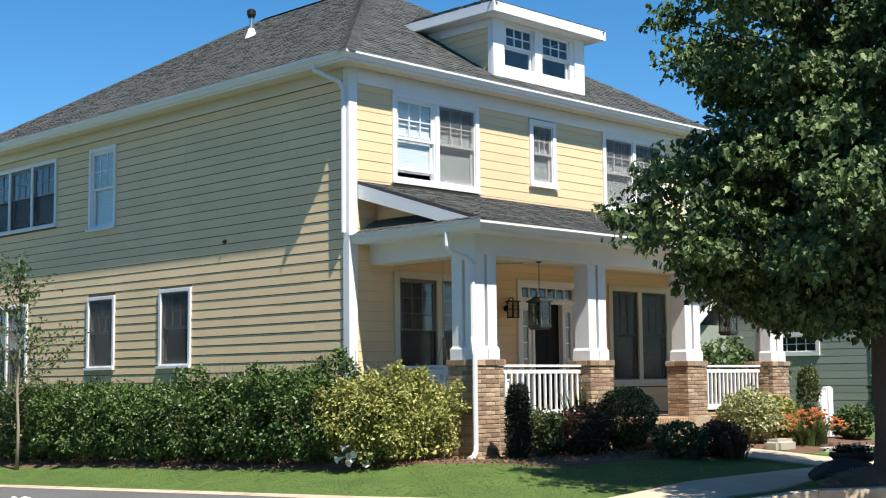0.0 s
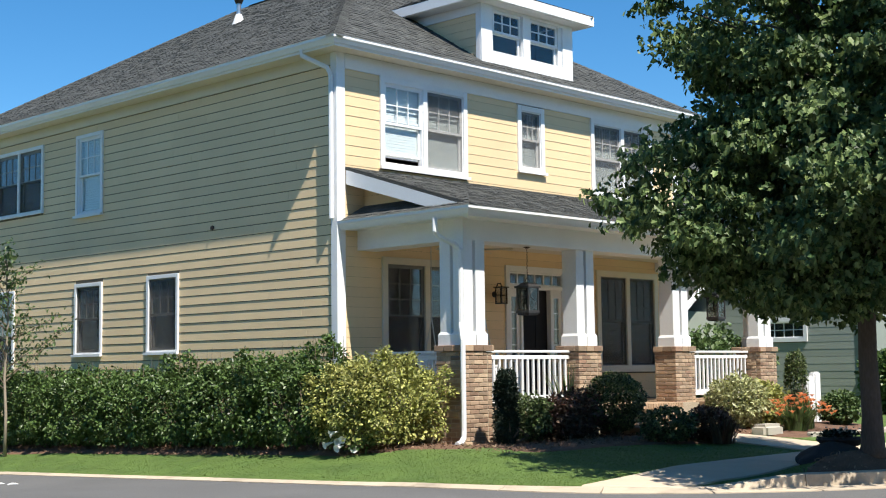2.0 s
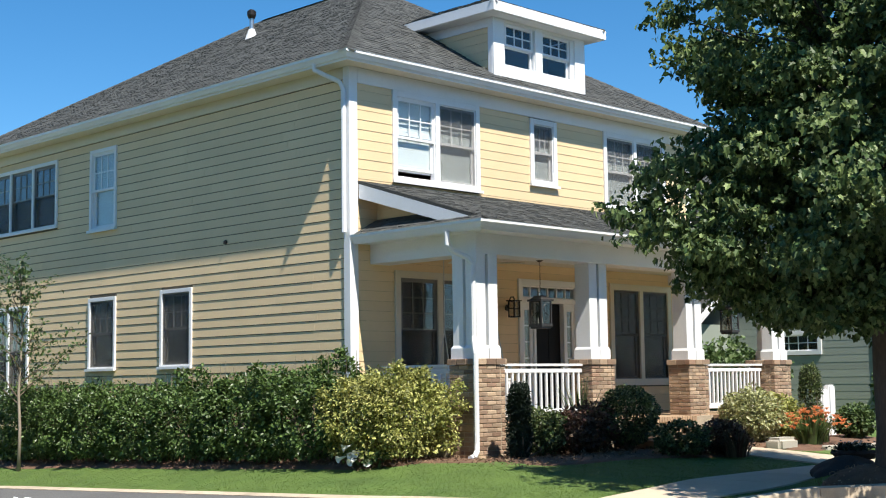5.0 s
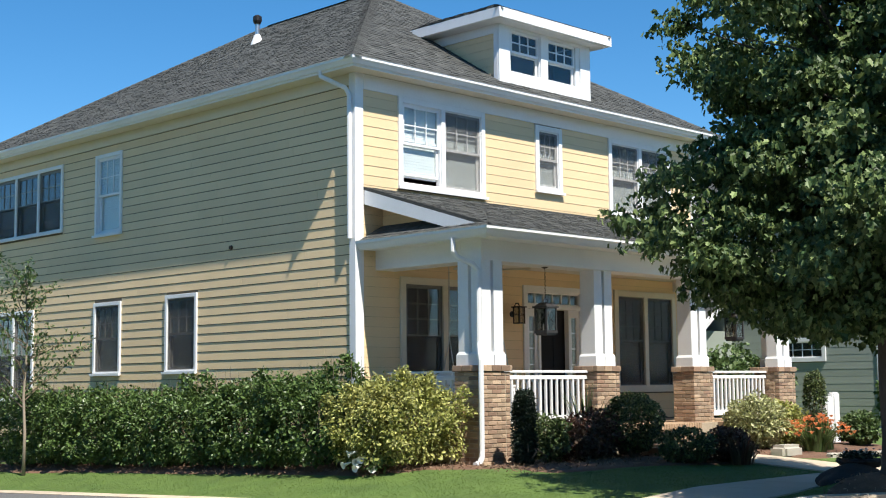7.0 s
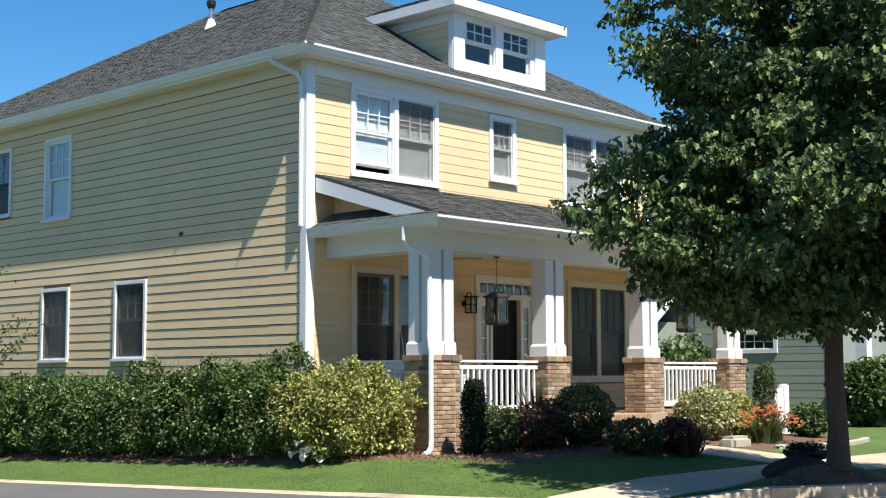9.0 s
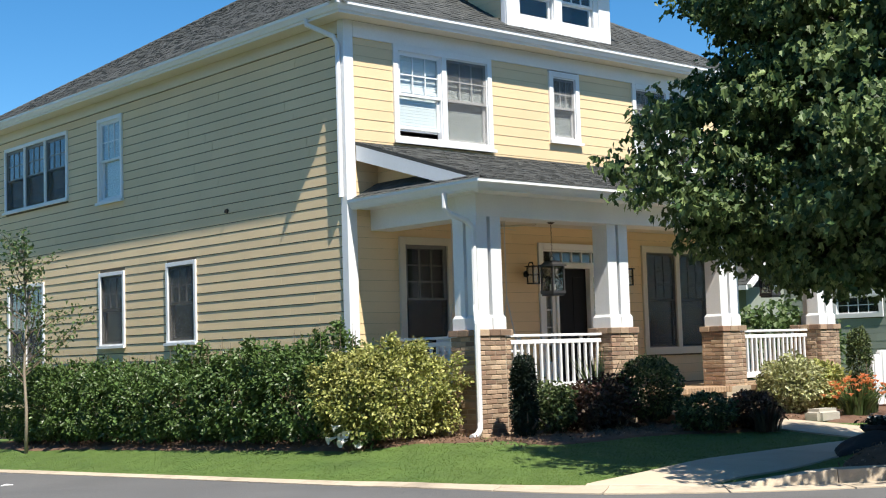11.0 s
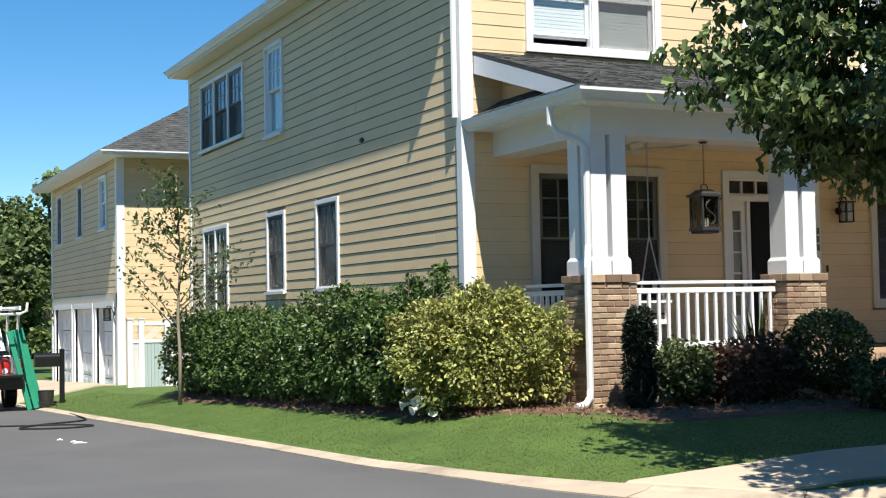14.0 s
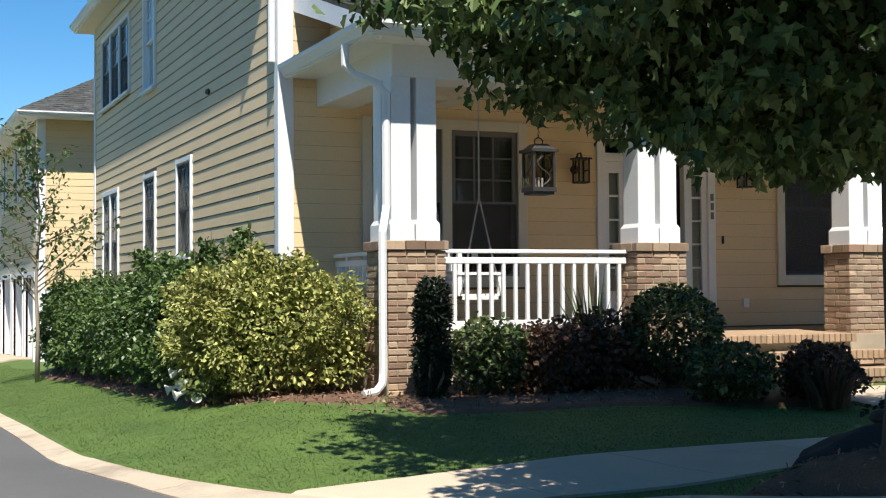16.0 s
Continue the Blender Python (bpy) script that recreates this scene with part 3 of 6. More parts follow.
ring = [(-g, D + g, 6.36), (-g, -g, 6.36), (W + g, -g, 6.36), (W + g, D + g, 6.36), (-g, D + g, 6.36)]
sweep(bm, ring[:4], [(0.0, -0.015), (0.018, -0.015), (0.018, 0.13), (0.0, 0.13)])
part("fascia", bm, WHITE, house)
GUT = [(0.02, 0.0), (0.055, 0.0), (0.075, 0.045), (0.105, 0.075), (0.105, 0.112), (0.112, 0.12), (0.09, 0.12), (0.09, 0.08), (0.06, 0.05), (0.045, 0.012), (0.02, 0.012)]
bm = bmesh.new()
sweep(bm, [(x, y, z + 0.025) for x, y, z in ring[:4]], GUT)
part("gutter", bm, WHITE, house)


# ---- roofs: a deck and courses of shingles ----
def shingled(name, parent, corners, seed=1, tab=0.17, rise=0.135, deck=True):
    """A roof slope: corners (eave left, eave right, top right, top left), a deck under courses of shingle tabs."""
    e0, e1, t1, t0 = (Vector(c) for c in corners)
    nrm = (e1 - e0).cross(t0 - e0)
    if nrm.length < 1e-6:
        nrm = (e1 - e0).cross(t1 - e0)
    nrm.normalize()
    if nrm.z < 0:
        nrm = -nrm
    up = nrm.cross((e1 - e0).normalized())
    if up.z < 0:
        up = -up
    height = (t0 - e0).dot(up)
    along = (e1 - e0).normalized()
    wide = (e1 - e0).length
    l_top, r_top = (t0 - e0).dot(along), (t1 - e0).dot(along)
    bm = bmesh.new()
    lo = [bm.verts.new(c - nrm * 0.05) for c in (e0, e1, t1, t0)]
    hi = [bm.verts.new(c - nrm * 0.006) for c in (e0, e1, t1, t0)]
    bm.faces.new(hi)
    bm.faces.new(lo[::-1])
    for i in range(4):
        bm.faces.new((lo[i], lo[(i + 1) % 4], hi[(i + 1) % 4], hi[i]))
    bmesh.ops.remove_doubles(bm, verts=bm.verts[:], dist=1e-4)
    roof = part(name, bm, SHINGLE, parent)
    rng = random.Random(seed)
    V, Fc = [], []
    rows = int(height / rise)
    for r in range(rows + 1):
        h0, h1 = r * rise - 0.012, min((r + 1) * rise + 0.01, height)
        if h1 <= h0:
            continue
        f0, f1 = max(0, h0) / height, h1 / height
        a0, b0 = l_top * f0, wide + (r_top - wide) * f0
        a1, b1 = l_top * f1, wide + (r_top - wide) * f1
        u = a0 - rng.uniform(0, tab)
        while u < b0:
            wd = tab * rng.choice((0.35, 0.5, 0.62, 0.8, 1.0))
            c, d = max(u, a0), min(u + wd, b0)
            ct, dt = min(max(c, a1), b1), max(min(d, b1), a1)
            if d - c > 0.02:
                th = rng.choice((0.005, 0.007, 0.013))
                k = len(V)
                for uu, hh, q in ((c, h0, 0), (d, h0, 0), (d, h0, th), (c, h0, th), (dt, h1, 0.001), (ct, h1, 0.001)):
                    V.append(e0 + along * uu + up * hh + nrm * q)
                Fc += [(k + 3, k + 2, k + 4, k + 5), (k, k + 1, k + 2, k + 3), (k, k + 3, k + 5), (k + 1, k + 4, k + 2)]
            u += wd
    raw("shingles", V, Fc, SHINGLE, roof)
    tagged(roof.children[0], kind="stuff")
    return roof


def ridge_caps(parent, a, b, size=0.30, step=0.16):
    a, b = Vector(a), Vector(b)
    d = (b - a).normalized()
    s = Vector((-d.y, d.x, 0)).normalized()
    n = s.cross(d) if s.cross(d).z > 0 else d.cross(s)
    V, Fc = [], []
    for i in range(int((b - a).length / step)):
        p, q = a + d * step * i, a + d * (step * i + step + 0.02)
        k = len(V)
        V += [p + s * size * 0.5 - n * 0.05, p + n * 0.022, p - s * size * 0.5 - n * 0.05, q + s * size * 0.5 - n * 0.06, q + n * 0.012, q - s * size * 0.5 - n * 0.06]
        Fc += [(k, k + 1, k + 4, k + 3), (k + 1, k + 2, k + 5, k + 4)]
    raw("hip_cap", V, Fc, SHINGLE, parent)


PITCH = 0.62
e = O - 0.0
half = (W + 2 * e) / 2
apex = EZ + half * PITCH
c00, c10, c11, c01 = (-e, -e, EZ), (W + e, -e, EZ), (W + e, D + e, EZ), (-e, D + e, EZ)
r0, r1 = (W / 2, -e + half, apex), (W / 2, D + e - half, apex)
front_roof = shingled("front_roof", house, (c00, c10, r0, r0), 11)
side_roof = shingled("side_roof", house, (c01, c00, r0, r1), 12)
shingled("right_roof", house, (c10, c11, r1, r0), 13)
shingled("back_roof", house, (c11, c01, r1, r1), 14)
ridge_caps(front_roof, c00, r0)
ridge_caps(front_roof, c10, r0)
ridge_caps(side_roof, c01, r1)
ridge_caps(side_roof, r0, r1)

# vent pipe on the side slope
vy, vx = 6.87, 3.2
vz = EZ + (vx + e) * PITCH
bm = bmesh.new()
tube(bm, [(vx, vy, vz - 0.1), (vx, vy, vz + 0.42)], 0.05, 10)
vent = part("vent_pipe", bm, CHROME, house, "metal flue pipe with a cap", smooth=False)
bm = bmesh.new()
tube(bm, [(vx, vy, vz + 0.40), (vx, vy, vz + 0.47), (vx, vy, vz + 0.56), (vx, vy, vz + 0.60)], [0.07, 0.10, 0.10, 0.05], 12)
part("flue_cap", bm, IRON, vent)
bm = bmesh.new()
tube(bm, [(vx, vy, vz - 0.12), (vx, vy, vz + 0.16)], [0.17, 0.065], 12)
part("flashing", bm, WHITE, vent)

# dormer
DX0, DX1, DZ0, DZ1 = 3.53, 6.13, 6.74, 7.86
dorm_holes = [(3.84, 4.67, 6.95, 7.78), (4.89, 5.75, 6.95, 7.78)]
dormer = sheathing("dormer", house, FRONT, DX0, DX1, 6.45, DZ1, dorm_holes, thick=0.1, material=WHITE)
bm = bmesh.new()
frame_box(bm, DX0 - 0.03, DX1 + 0.03, DZ0 + 0.02, DZ1, 0.3, -0.035, -0.001, wt=0.07, wb=0.24)
box(bm, 4.68, 4.88, -0.035, -0.001, DZ0 + 0.26, DZ1 - 0.07)
part("casing", bm, WHITE, dormer)
for a, b in ((3.86, 4.65), (4.91, 5.73)):
    sash("upper_sash", dormer, None, a, b, 7.36, 7.78, 0.01, 3, 2, WHITE)
    sash("lower_sash", dormer, None, a, b, 6.96, 7.38, 0.05, 1, 1, WHITE)
bm = bmesh.new()
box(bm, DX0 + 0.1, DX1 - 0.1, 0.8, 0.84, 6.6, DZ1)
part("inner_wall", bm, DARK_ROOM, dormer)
for sx in (0, 1):
    m = Matrix.Translation((DX0, 0, 0)) @ SIDE if sx == 0 else Matrix.Translation((DX1, 0, 0)) @ Matrix.Rotation(math.pi / 2, 4, "Z")
    bm = bmesh.new()
    if sx == 0:
        vs = [bm.verts.new(p) for p in ((0, 0, 6.5), (0, 0, DZ1), (-1.9, 0, DZ1), (0, 0.05, 6.5), (0, 0.05, DZ1), (-1.9, 0.05, DZ1))]
    else:
        vs = [bm.verts.new(p) for p in ((0, 0, 6.5), (0, 0, DZ1), (1.9, 0, DZ1), (0, 0.05, 6.5), (0, 0.05, DZ1), (1.9, 0.05, DZ1))]
    for f in ((0, 1, 2), (3, 5, 4), (0, 3, 4, 1), (1, 4, 5, 2), (2, 5, 3, 0)):
        bm.faces.new([vs[i] for i in f])
    cheek = part("dormer_side_wall", bm, SHEATH, house, m=m)
    if sx == 0:
        clapboards(cheek, -1.9, 0, 6.75, 7.68, [], SIDING, limit=lambda z: (-(z - 6.79) / PITCH - 0.1, -0.1), seed=8)
        bm = bmesh.new()
        box(bm, -0.1, 0.0, -0.035, -0.001, 6.72, DZ1)
        box(bm, -1.75, -0.101, -0.035, -0.001, 7.68, DZ1)
        part("corner_board", bm, WHITE, cheek)
# dormer roof
dz = 8.05
dx0, dx1, dy0 = 3.20, 6.46, -0.33
mid = (dx0 + dx1) / 2
ds = 0.42
rz = dz + (mid - dx0) * ds
back = lambda z: (z - EZ) / PITCH - e + 0.1
droof = shingled("dormer_roof", house, ((dx0, dy0, dz), (dx1, dy0, dz), (mid, dy0 + (mid - dx0), rz), (mid, dy0 + (mid - dx0), rz)), 21)
shingled("dormer_side_roof", house, ((dx0, back(dz), dz), (dx0, dy0, dz), (mid, dy0 + (mid - dx0), rz), (mid, back(rz), rz)), 22)
shingled("dormer_side_roof", house, ((dx1, dy0, dz), (dx1, back(dz), dz), (mid, back(rz), rz), (mid, dy0 + (mid - dx0), rz)), 23)
ridge_caps(droof, (dx0, dy0, dz), (mid, dy0 + (mid - dx0), rz), 0.16)
ridge_caps(droof, (dx1, dy0, dz), (mid, dy0 + (mid - dx0), rz), 0.16)
bm = bmesh.new()
sweep(bm, [(dx0, back(dz) - 0.1, dz), (dx0, dy0, dz), (dx1, dy0, dz), (dx1, back(dz) - 0.1, dz)], [(-0.03, -0.19), (0.012, -0.19), (0.012, -0.008), (-0.03, -0.008)])
part("dormer_fascia", bm, WHITE, house)
bm = bmesh.new()
box(bm, dx0 + 0.03, dx1 - 0.03, dy0 + 0.03, -0.036, DZ1 - 0.01, DZ1 + 0.01)
box(bm, dx0 + 0.03, DX0 - 0.036, -0.036, 1.8, DZ1 - 0.01, DZ1 + 0.01)
box(bm, DX1 + 0.036, dx1 - 0.03, -0.036, 1.8, DZ1 - 0.01, DZ1 + 0.01)
part("dormer_soffit", bm, WHITE, house)

# ---- porch ----
PF = 0.50
PIERS = [(0.65, -2.18), (3.48, -2.18), (6.27, -2.18), (9.03, -2.18)]
PW = 0.61
bm = bmesh.new()
box(bm, 0.35, W - 0.3, -2.46, -0.002, -0.3, PF - 0.1)
part("porch_base", bm, MORTAR, house)
bm = bmesh.new()
box(bm, 0.33, W - 0.28, -2.36, -0.002, PF - 0.099, PF)
soften(bm, 0.01)
part("porch_floor", bm, PAVER, house, "tan porch floor")
bm = bmesh.new()
box(bm, 0.86, W - 0.86, -1.97, -0.03, 3.30, 3.33)
part("porch_ceiling", bm, CEIL_PAINT, house)
for dims in ((0.43, W - 0.43, -2.40, -1.961, 3.10, 3.50), (0.43, 0.87, -1.9605, -0.002, 3.10, 3.50), (W - 0.87, W - 0.43, -1.9605, -0.002, 3.10, 3.50)):
    bm = bmesh.new()
    box(bm, *dims)
    soften(bm, 0.006)
    part("porch_beam", bm, WHITE, house)
PE, PZ0, PZ1 = -2.94, 3.56, 4.47
bm = bmesh.new()
box(bm, 0.03, W - 0.03, PE + 0.06, -2.38, 3.42, 3.44)
box(bm, 0.03, 0.45, -2.4005, -0.035, 3.415, 3.44)
box(bm, W - 0.45, W - 0.03, -2.4005, -0.035, 3.415, 3.44)
part("porch_soffit", bm, WHITE, house)
bm = bmesh.new()
path = [(0.06, -0.036, 3.42), (0.06, PE + 0.08, 3.42), (W - 0.06, PE + 0.08, 3.42), (W - 0.06, -0.036, 3.42)]
sweep(bm, path, [(-0.02, -0.02), (0.005, -0.02), (0.005, 0.12), (-0.02, 0.12)])
part("porch_fascia", bm, WHITE, house)
bm = bmesh.new()
sweep(bm, [(x, y, z + 0.012) for x, y, z in path], [(o - 0.013, u) for o, u in GUT])
part("porch_gutter", bm, WHITE, house)
ps = (PZ1 - PZ0) / (-PE)
rake = 0.16
shingled("porch_roof", house, ((rake, PE, PZ0), (W - rake, PE, PZ0), (W - rake, -0.0, PZ1), (rake, -0.0, PZ1)), 31)
for sx in (0, 1):
    fx = (lambda x: x) if sx == 0 else (lambda x: W - x)
    lo = [(fx(0.0), -0.035, 3.54), (fx(0.0), PE, 3.54), (fx(0.56), PE + 0.56, 3.84), (fx(0.56), -0.035, 3.84)]
    shingled("pent_roof", house, lo if sx == 0 else (lo[1], lo[0], lo[3], lo[2]), 32 + sx)
    bm = bmesh.new()                                  # rake board under the shed roof's end
    a, b = (fx(rake), fx(rake + 0.03))
    vs = [bm.verts.new(p) for x in (a, b) for p in ((x, -0.036, PZ1 - 0.06), (x, -0.036, PZ1 - 0.30), (x, PE + 0.2, PZ0 - 0.24 + 0.2 * ps), (x, PE + 0.04, PZ0 - 0.05 + 0.04 * ps))]
    for f in ((0, 1, 2, 3), (7, 6, 5, 4), (0, 4, 5, 1), (1, 5, 6, 2), (2, 6, 7, 3), (3, 7, 4, 0)):
        bm.faces.new([vs[i] for i in f])
    part("rake_board", bm, WHITE, house)
    bm = bmesh.new()                                  # soffit of the rake
    vs = [bm.verts.new(p) for p in ((fx(rake + 0.031), -0.036, PZ1 - 0.14), (fx(0.62), -0.036, PZ1 - 0.14), (fx(0.62), PE + 0.3, PZ0 - 0.14 + 0.3 * ps), (fx(rake + 0.031), PE + 0.3, PZ0 - 0.14 + 0.3 * ps))]
    bm.faces.new(vs)
    bmesh.ops.solidify(bm, geom=bm.faces[:], thickness=0.01)
    part("rake_soffit", bm, WHITE, house)
    gm = Matrix.Translation((fx(0.60), 0, 0)) @ (SIDE if sx == 0 else Matrix.Rotation(math.pi / 2, 4, "Z"))
    sg = 1 if sx == 0 else -1
    bm = bmesh.new()
    vs = [bm.verts.new((sg * u, y, z)) for y in (0, 0.05) for u, z in ((0.0, 3.5), (0.0, PZ1 - 0.06), (2.6, PZ1 - 0.06 - 2.6 * ps), (2.6, 3.5))]
    for f in ((0, 1, 2, 3), (7, 6, 5, 4), (0, 4, 5, 1), (1, 5, 6, 2), (2, 6, 7, 3), (3, 7, 4, 0)):
        bm.faces.new([vs[i] for i in f])
    gable = part("porch_gable", bm, SHEATH, house, m=gm)
    if sx == 0:
        clapboards(gable, 0, 2.2, 3.68, 4.3, [], SIDING, limit=lambda z: (0.0, (PZ1 - 0.14 - z) / ps), seed=9)


def post(x, y, z0, z1, w, d):
    """A square box post on a plinth block, with a chamfered plinth top."""
    bm = bmesh.new()
    box(bm, x - w / 2, x + w / 2, y - d / 2, y + d / 2, z0 + 0.20, z1)
    p = part("post", bm, WHITE, house)
    bm = bmesh.new()
    v = box(bm, x - w / 2 - 0.024, x + w / 2 + 0.024, y - d / 2 - 0.03, y + d / 2 + 0.03, z0, z0 + 0.16)
    top = [bm.verts.new((x + sx * w / 2, y + sy * d / 2, z0 + 0.205)) for sx, sy in ((-1, -1), (-1, 1), (1, 1), (1, -1))]
    c = [v[i] for i in (1, 3, 7, 5)]
    for i in range(4):
        bm.faces.new((c[i], c[(i + 1) % 4], top[(i + 1) % 4], top[i]))
    part("plinth", bm, WHITE, p)


for k, (x, y) in enumerate(PIERS):
    if k in (0, 3):
        s = 1 if k == 0 else -1
        post(x - 0.135, y - 0.12, 1.5, 3.10, 0.205, 0.22)
        post(x + 0.135, y - 0.12, 1.5, 3.10, 0.205, 0.22)
        post(x - s * 0.135, y + 0.16, 1.5, 3.10, 0.205, 0.22)
    else:
        post(x - 0.135, y, 1.5, 3.10, 0.205, 0.30)
        post(x + 0.135, y, 1.5, 3.10, 0.205, 0.30)


# railings between the piers and back to the wall
def railing(a, b, n, along="x", at=0.0, label=""):
    r = thing("railing", label, "railing")
    r.parent = house
    def rail_part(name, lo, hi, z0, z1, w):
        bm = bmesh.new()
        if along == "x":
            box(bm, lo, hi, at - w, at + w, z0, z1)
        else:
            box(bm, at - w, at + w, lo, hi, z0, z1)
        soften(bm, 0.005)
        return part(name, bm, WHITE, r)
    rail_part("top_rail", a, b, 1.385, 1.425, 0.045)
    rail_part("upper_rail", a, b, 1.28, 1.345, 0.02)
    rail_part("bottom_rail", a, b, 0.60, 0.70, 0.022)
    bm = bmesh.new()
    box(bm, -0.019, 0.019, -0.019, 0.019, 0.70, 1.28)
    soften(bm, 0.004)
    me = mesh_of(bm, "baluster", WHITE)
    for i in range(n):
        u = a + (b - a) * (i + 0.6) / (n + 0.2)
        piece("baluster", me, r, Matrix.Translation((u, at, 0) if along == "x" else (at, u, 0)))
    for k in (0.2, 0.8):
        bm = bmesh.new()
        u = a + (b - a) * k
        if along == "x":
            box(bm, u - 0.03, u + 0.03, at - 0.01, at + 0.01, 1.345, 1.385)
        else:
            box(bm, at - 0.01, at + 0.01, u - 0.03, u + 0.03, 1.345, 1.385)
        part("spacer", bm, WHITE, r)
    for key in ("label", "category"):
        if key in r and r.parent:
            del r[key]


railing(0.96, 3.17, 16, "x", -2.18)
railing(6.58, 8.72, 16, "x", -2.18)
railing(-1.87, -0.04, 13, "y", 0.65)
railing(-1.87, -0.04, 13, "y", 9.03)

# downspouts
bm = bmesh.new()
tube(bm, [(-0.40, 0.42, 6.40), (-0.40, 0.41, 6.30), (-0.13, 0.09, 6.09), (-0.08, 0.055, 5.97), (-0.08, 0.055, 3.6)], 0.04, 8)
part("downspout", bm, WHITE, house)
bm = bmesh.new()
tube(bm, [(0.02, -2.2, 3.42), (0.02, -2.2, 3.22), (0.10, -2.22, 3.13), (0.30, -2.34, 3.03), (0.368, -2.39, 2.93), (0.368, -2.39, 1.84), (0.35, -2.41, 1.76), (0.285, -2.50, 1.57), (0.285, -2.50, 1.45), (0.285, -2.50, 0.22), (0.27, -2.51, 0.12), (0.2, -2.53, 0.05), (0.06, -2.57, 0.03)], 0.042, 8)
part("downspout", bm, WHITE, house)

# door with sidelights and transom, black leaf standing in shade
door = new("door")
door.parent = house
def dpart(name, dims_list, material, r=0.003):
    bm = bmesh.new()
    for d_ in dims_list:
        box(bm, *d_)
    if r:
        soften(bm, r)
    return part(name, bm, material, door)
dpart("door_frame", [(4.06, 4.17, -0.045, 0.1, PF, 3.03), (5.69, 5.80, -0.045, 0.1, PF, 3.03), (4.1705, 5.6895, -0.045, 0.1, 2.92, 3.03), (4.1705, 5.6895, -0.04, 0.1, 2.60, 2.68), (4.47, 4.53, -0.04, 0.1, PF, 2.599), (5.33, 5.39, -0.04, 0.1, PF, 2.599)], WHITE)
for a, b in ((4.17, 4.47), (5.39, 5.69)):
    dpart("sidelight", [(a, a + 0.075, 0.0, 0.05, PF, 2.60), (b - 0.075, b, 0.0, 0.05, PF, 2.60), (a + 0.0755, b - 0.0755, 0.0, 0.05, 2.46, 2.60), (a + 0.0755, b - 0.0755, 0.0, 0.05, PF, 0.98)] + [(a + 0.0755, b - 0.0755, 0.01, 0.04, z, z + 0.025) for z in (1.26, 1.56, 1.86, 2.16)], WHITE, 0)
    dpart("pane", [(a + 0.07, b - 0.07, 0.022, 0.026, 0.95, 2.48)], GLASS, 0).visible_shadow = False
    dpart("curtain", [(a + 0.02, b - 0.02, 0.075, 0.08, 0.9, 2.5)], CURTAIN, 0)
dpart("transom", [(4.1705, 5.6895, 0.0, 0.05, 2.68, 2.71), (4.1705, 5.6895, 0.0, 0.05, 2.89, 2.92)] + [(4.1705 + 1.519 * i / 6 - 0.012, 4.1705 + 1.519 * i / 6 + 0.012, 0.0, 0.05, 2.7105, 2.8895) for i in range(1, 6)], WHITE, 0)
dpart("pane", [(4.17, 5.69, 0.022, 0.026, 2.69, 2.91)], GLASS, 0).visible_shadow = False
dpart("door_leaf", [(4.53, 5.33, 0.06, 0.10, PF, 2.60), (4.62, 4.88, 0.052, 0.0595, 0.75, 1.35), (4.98, 5.24, 0.052, 0.0595, 0.75, 1.35), (4.62, 4.88, 0.052, 0.0595, 1.5, 2.45), (4.98, 5.24, 0.052, 0.0595, 1.5, 2.45)], BLACK_DOOR)
dpart("door_handle", [(4.58, 4.61, 0.0, 0.052, 1.42, 1.62)], IRON)
dpart("threshold", [(4.10, 5.76, -0.12, -0.046, PF, PF + 0.03)], CONCRETE)

# bricks: the piers, the steps and the edge of the porch floor
def brick_mesh(l, w, h, material, r=0.006):
    bm = bmesh.new()
    box(bm, -l / 2, l / 2, -w / 2, w / 2, -h / 2, h / 2)
    soften(bm, r)
    return mesh_of(bm, "brick", material)


BR = brick_mesh(0.193, 0.092, 0.057, BRICK)
HALF = brick_mesh(0.092, 0.092, 0.057, BRICK)
ROW = brick_mesh(0.066, 0.2, 0.092, BRICK)
PROW = brick_mesh(0.066, 0.24, 0.095, PAVER)
brng = random.Random(7)


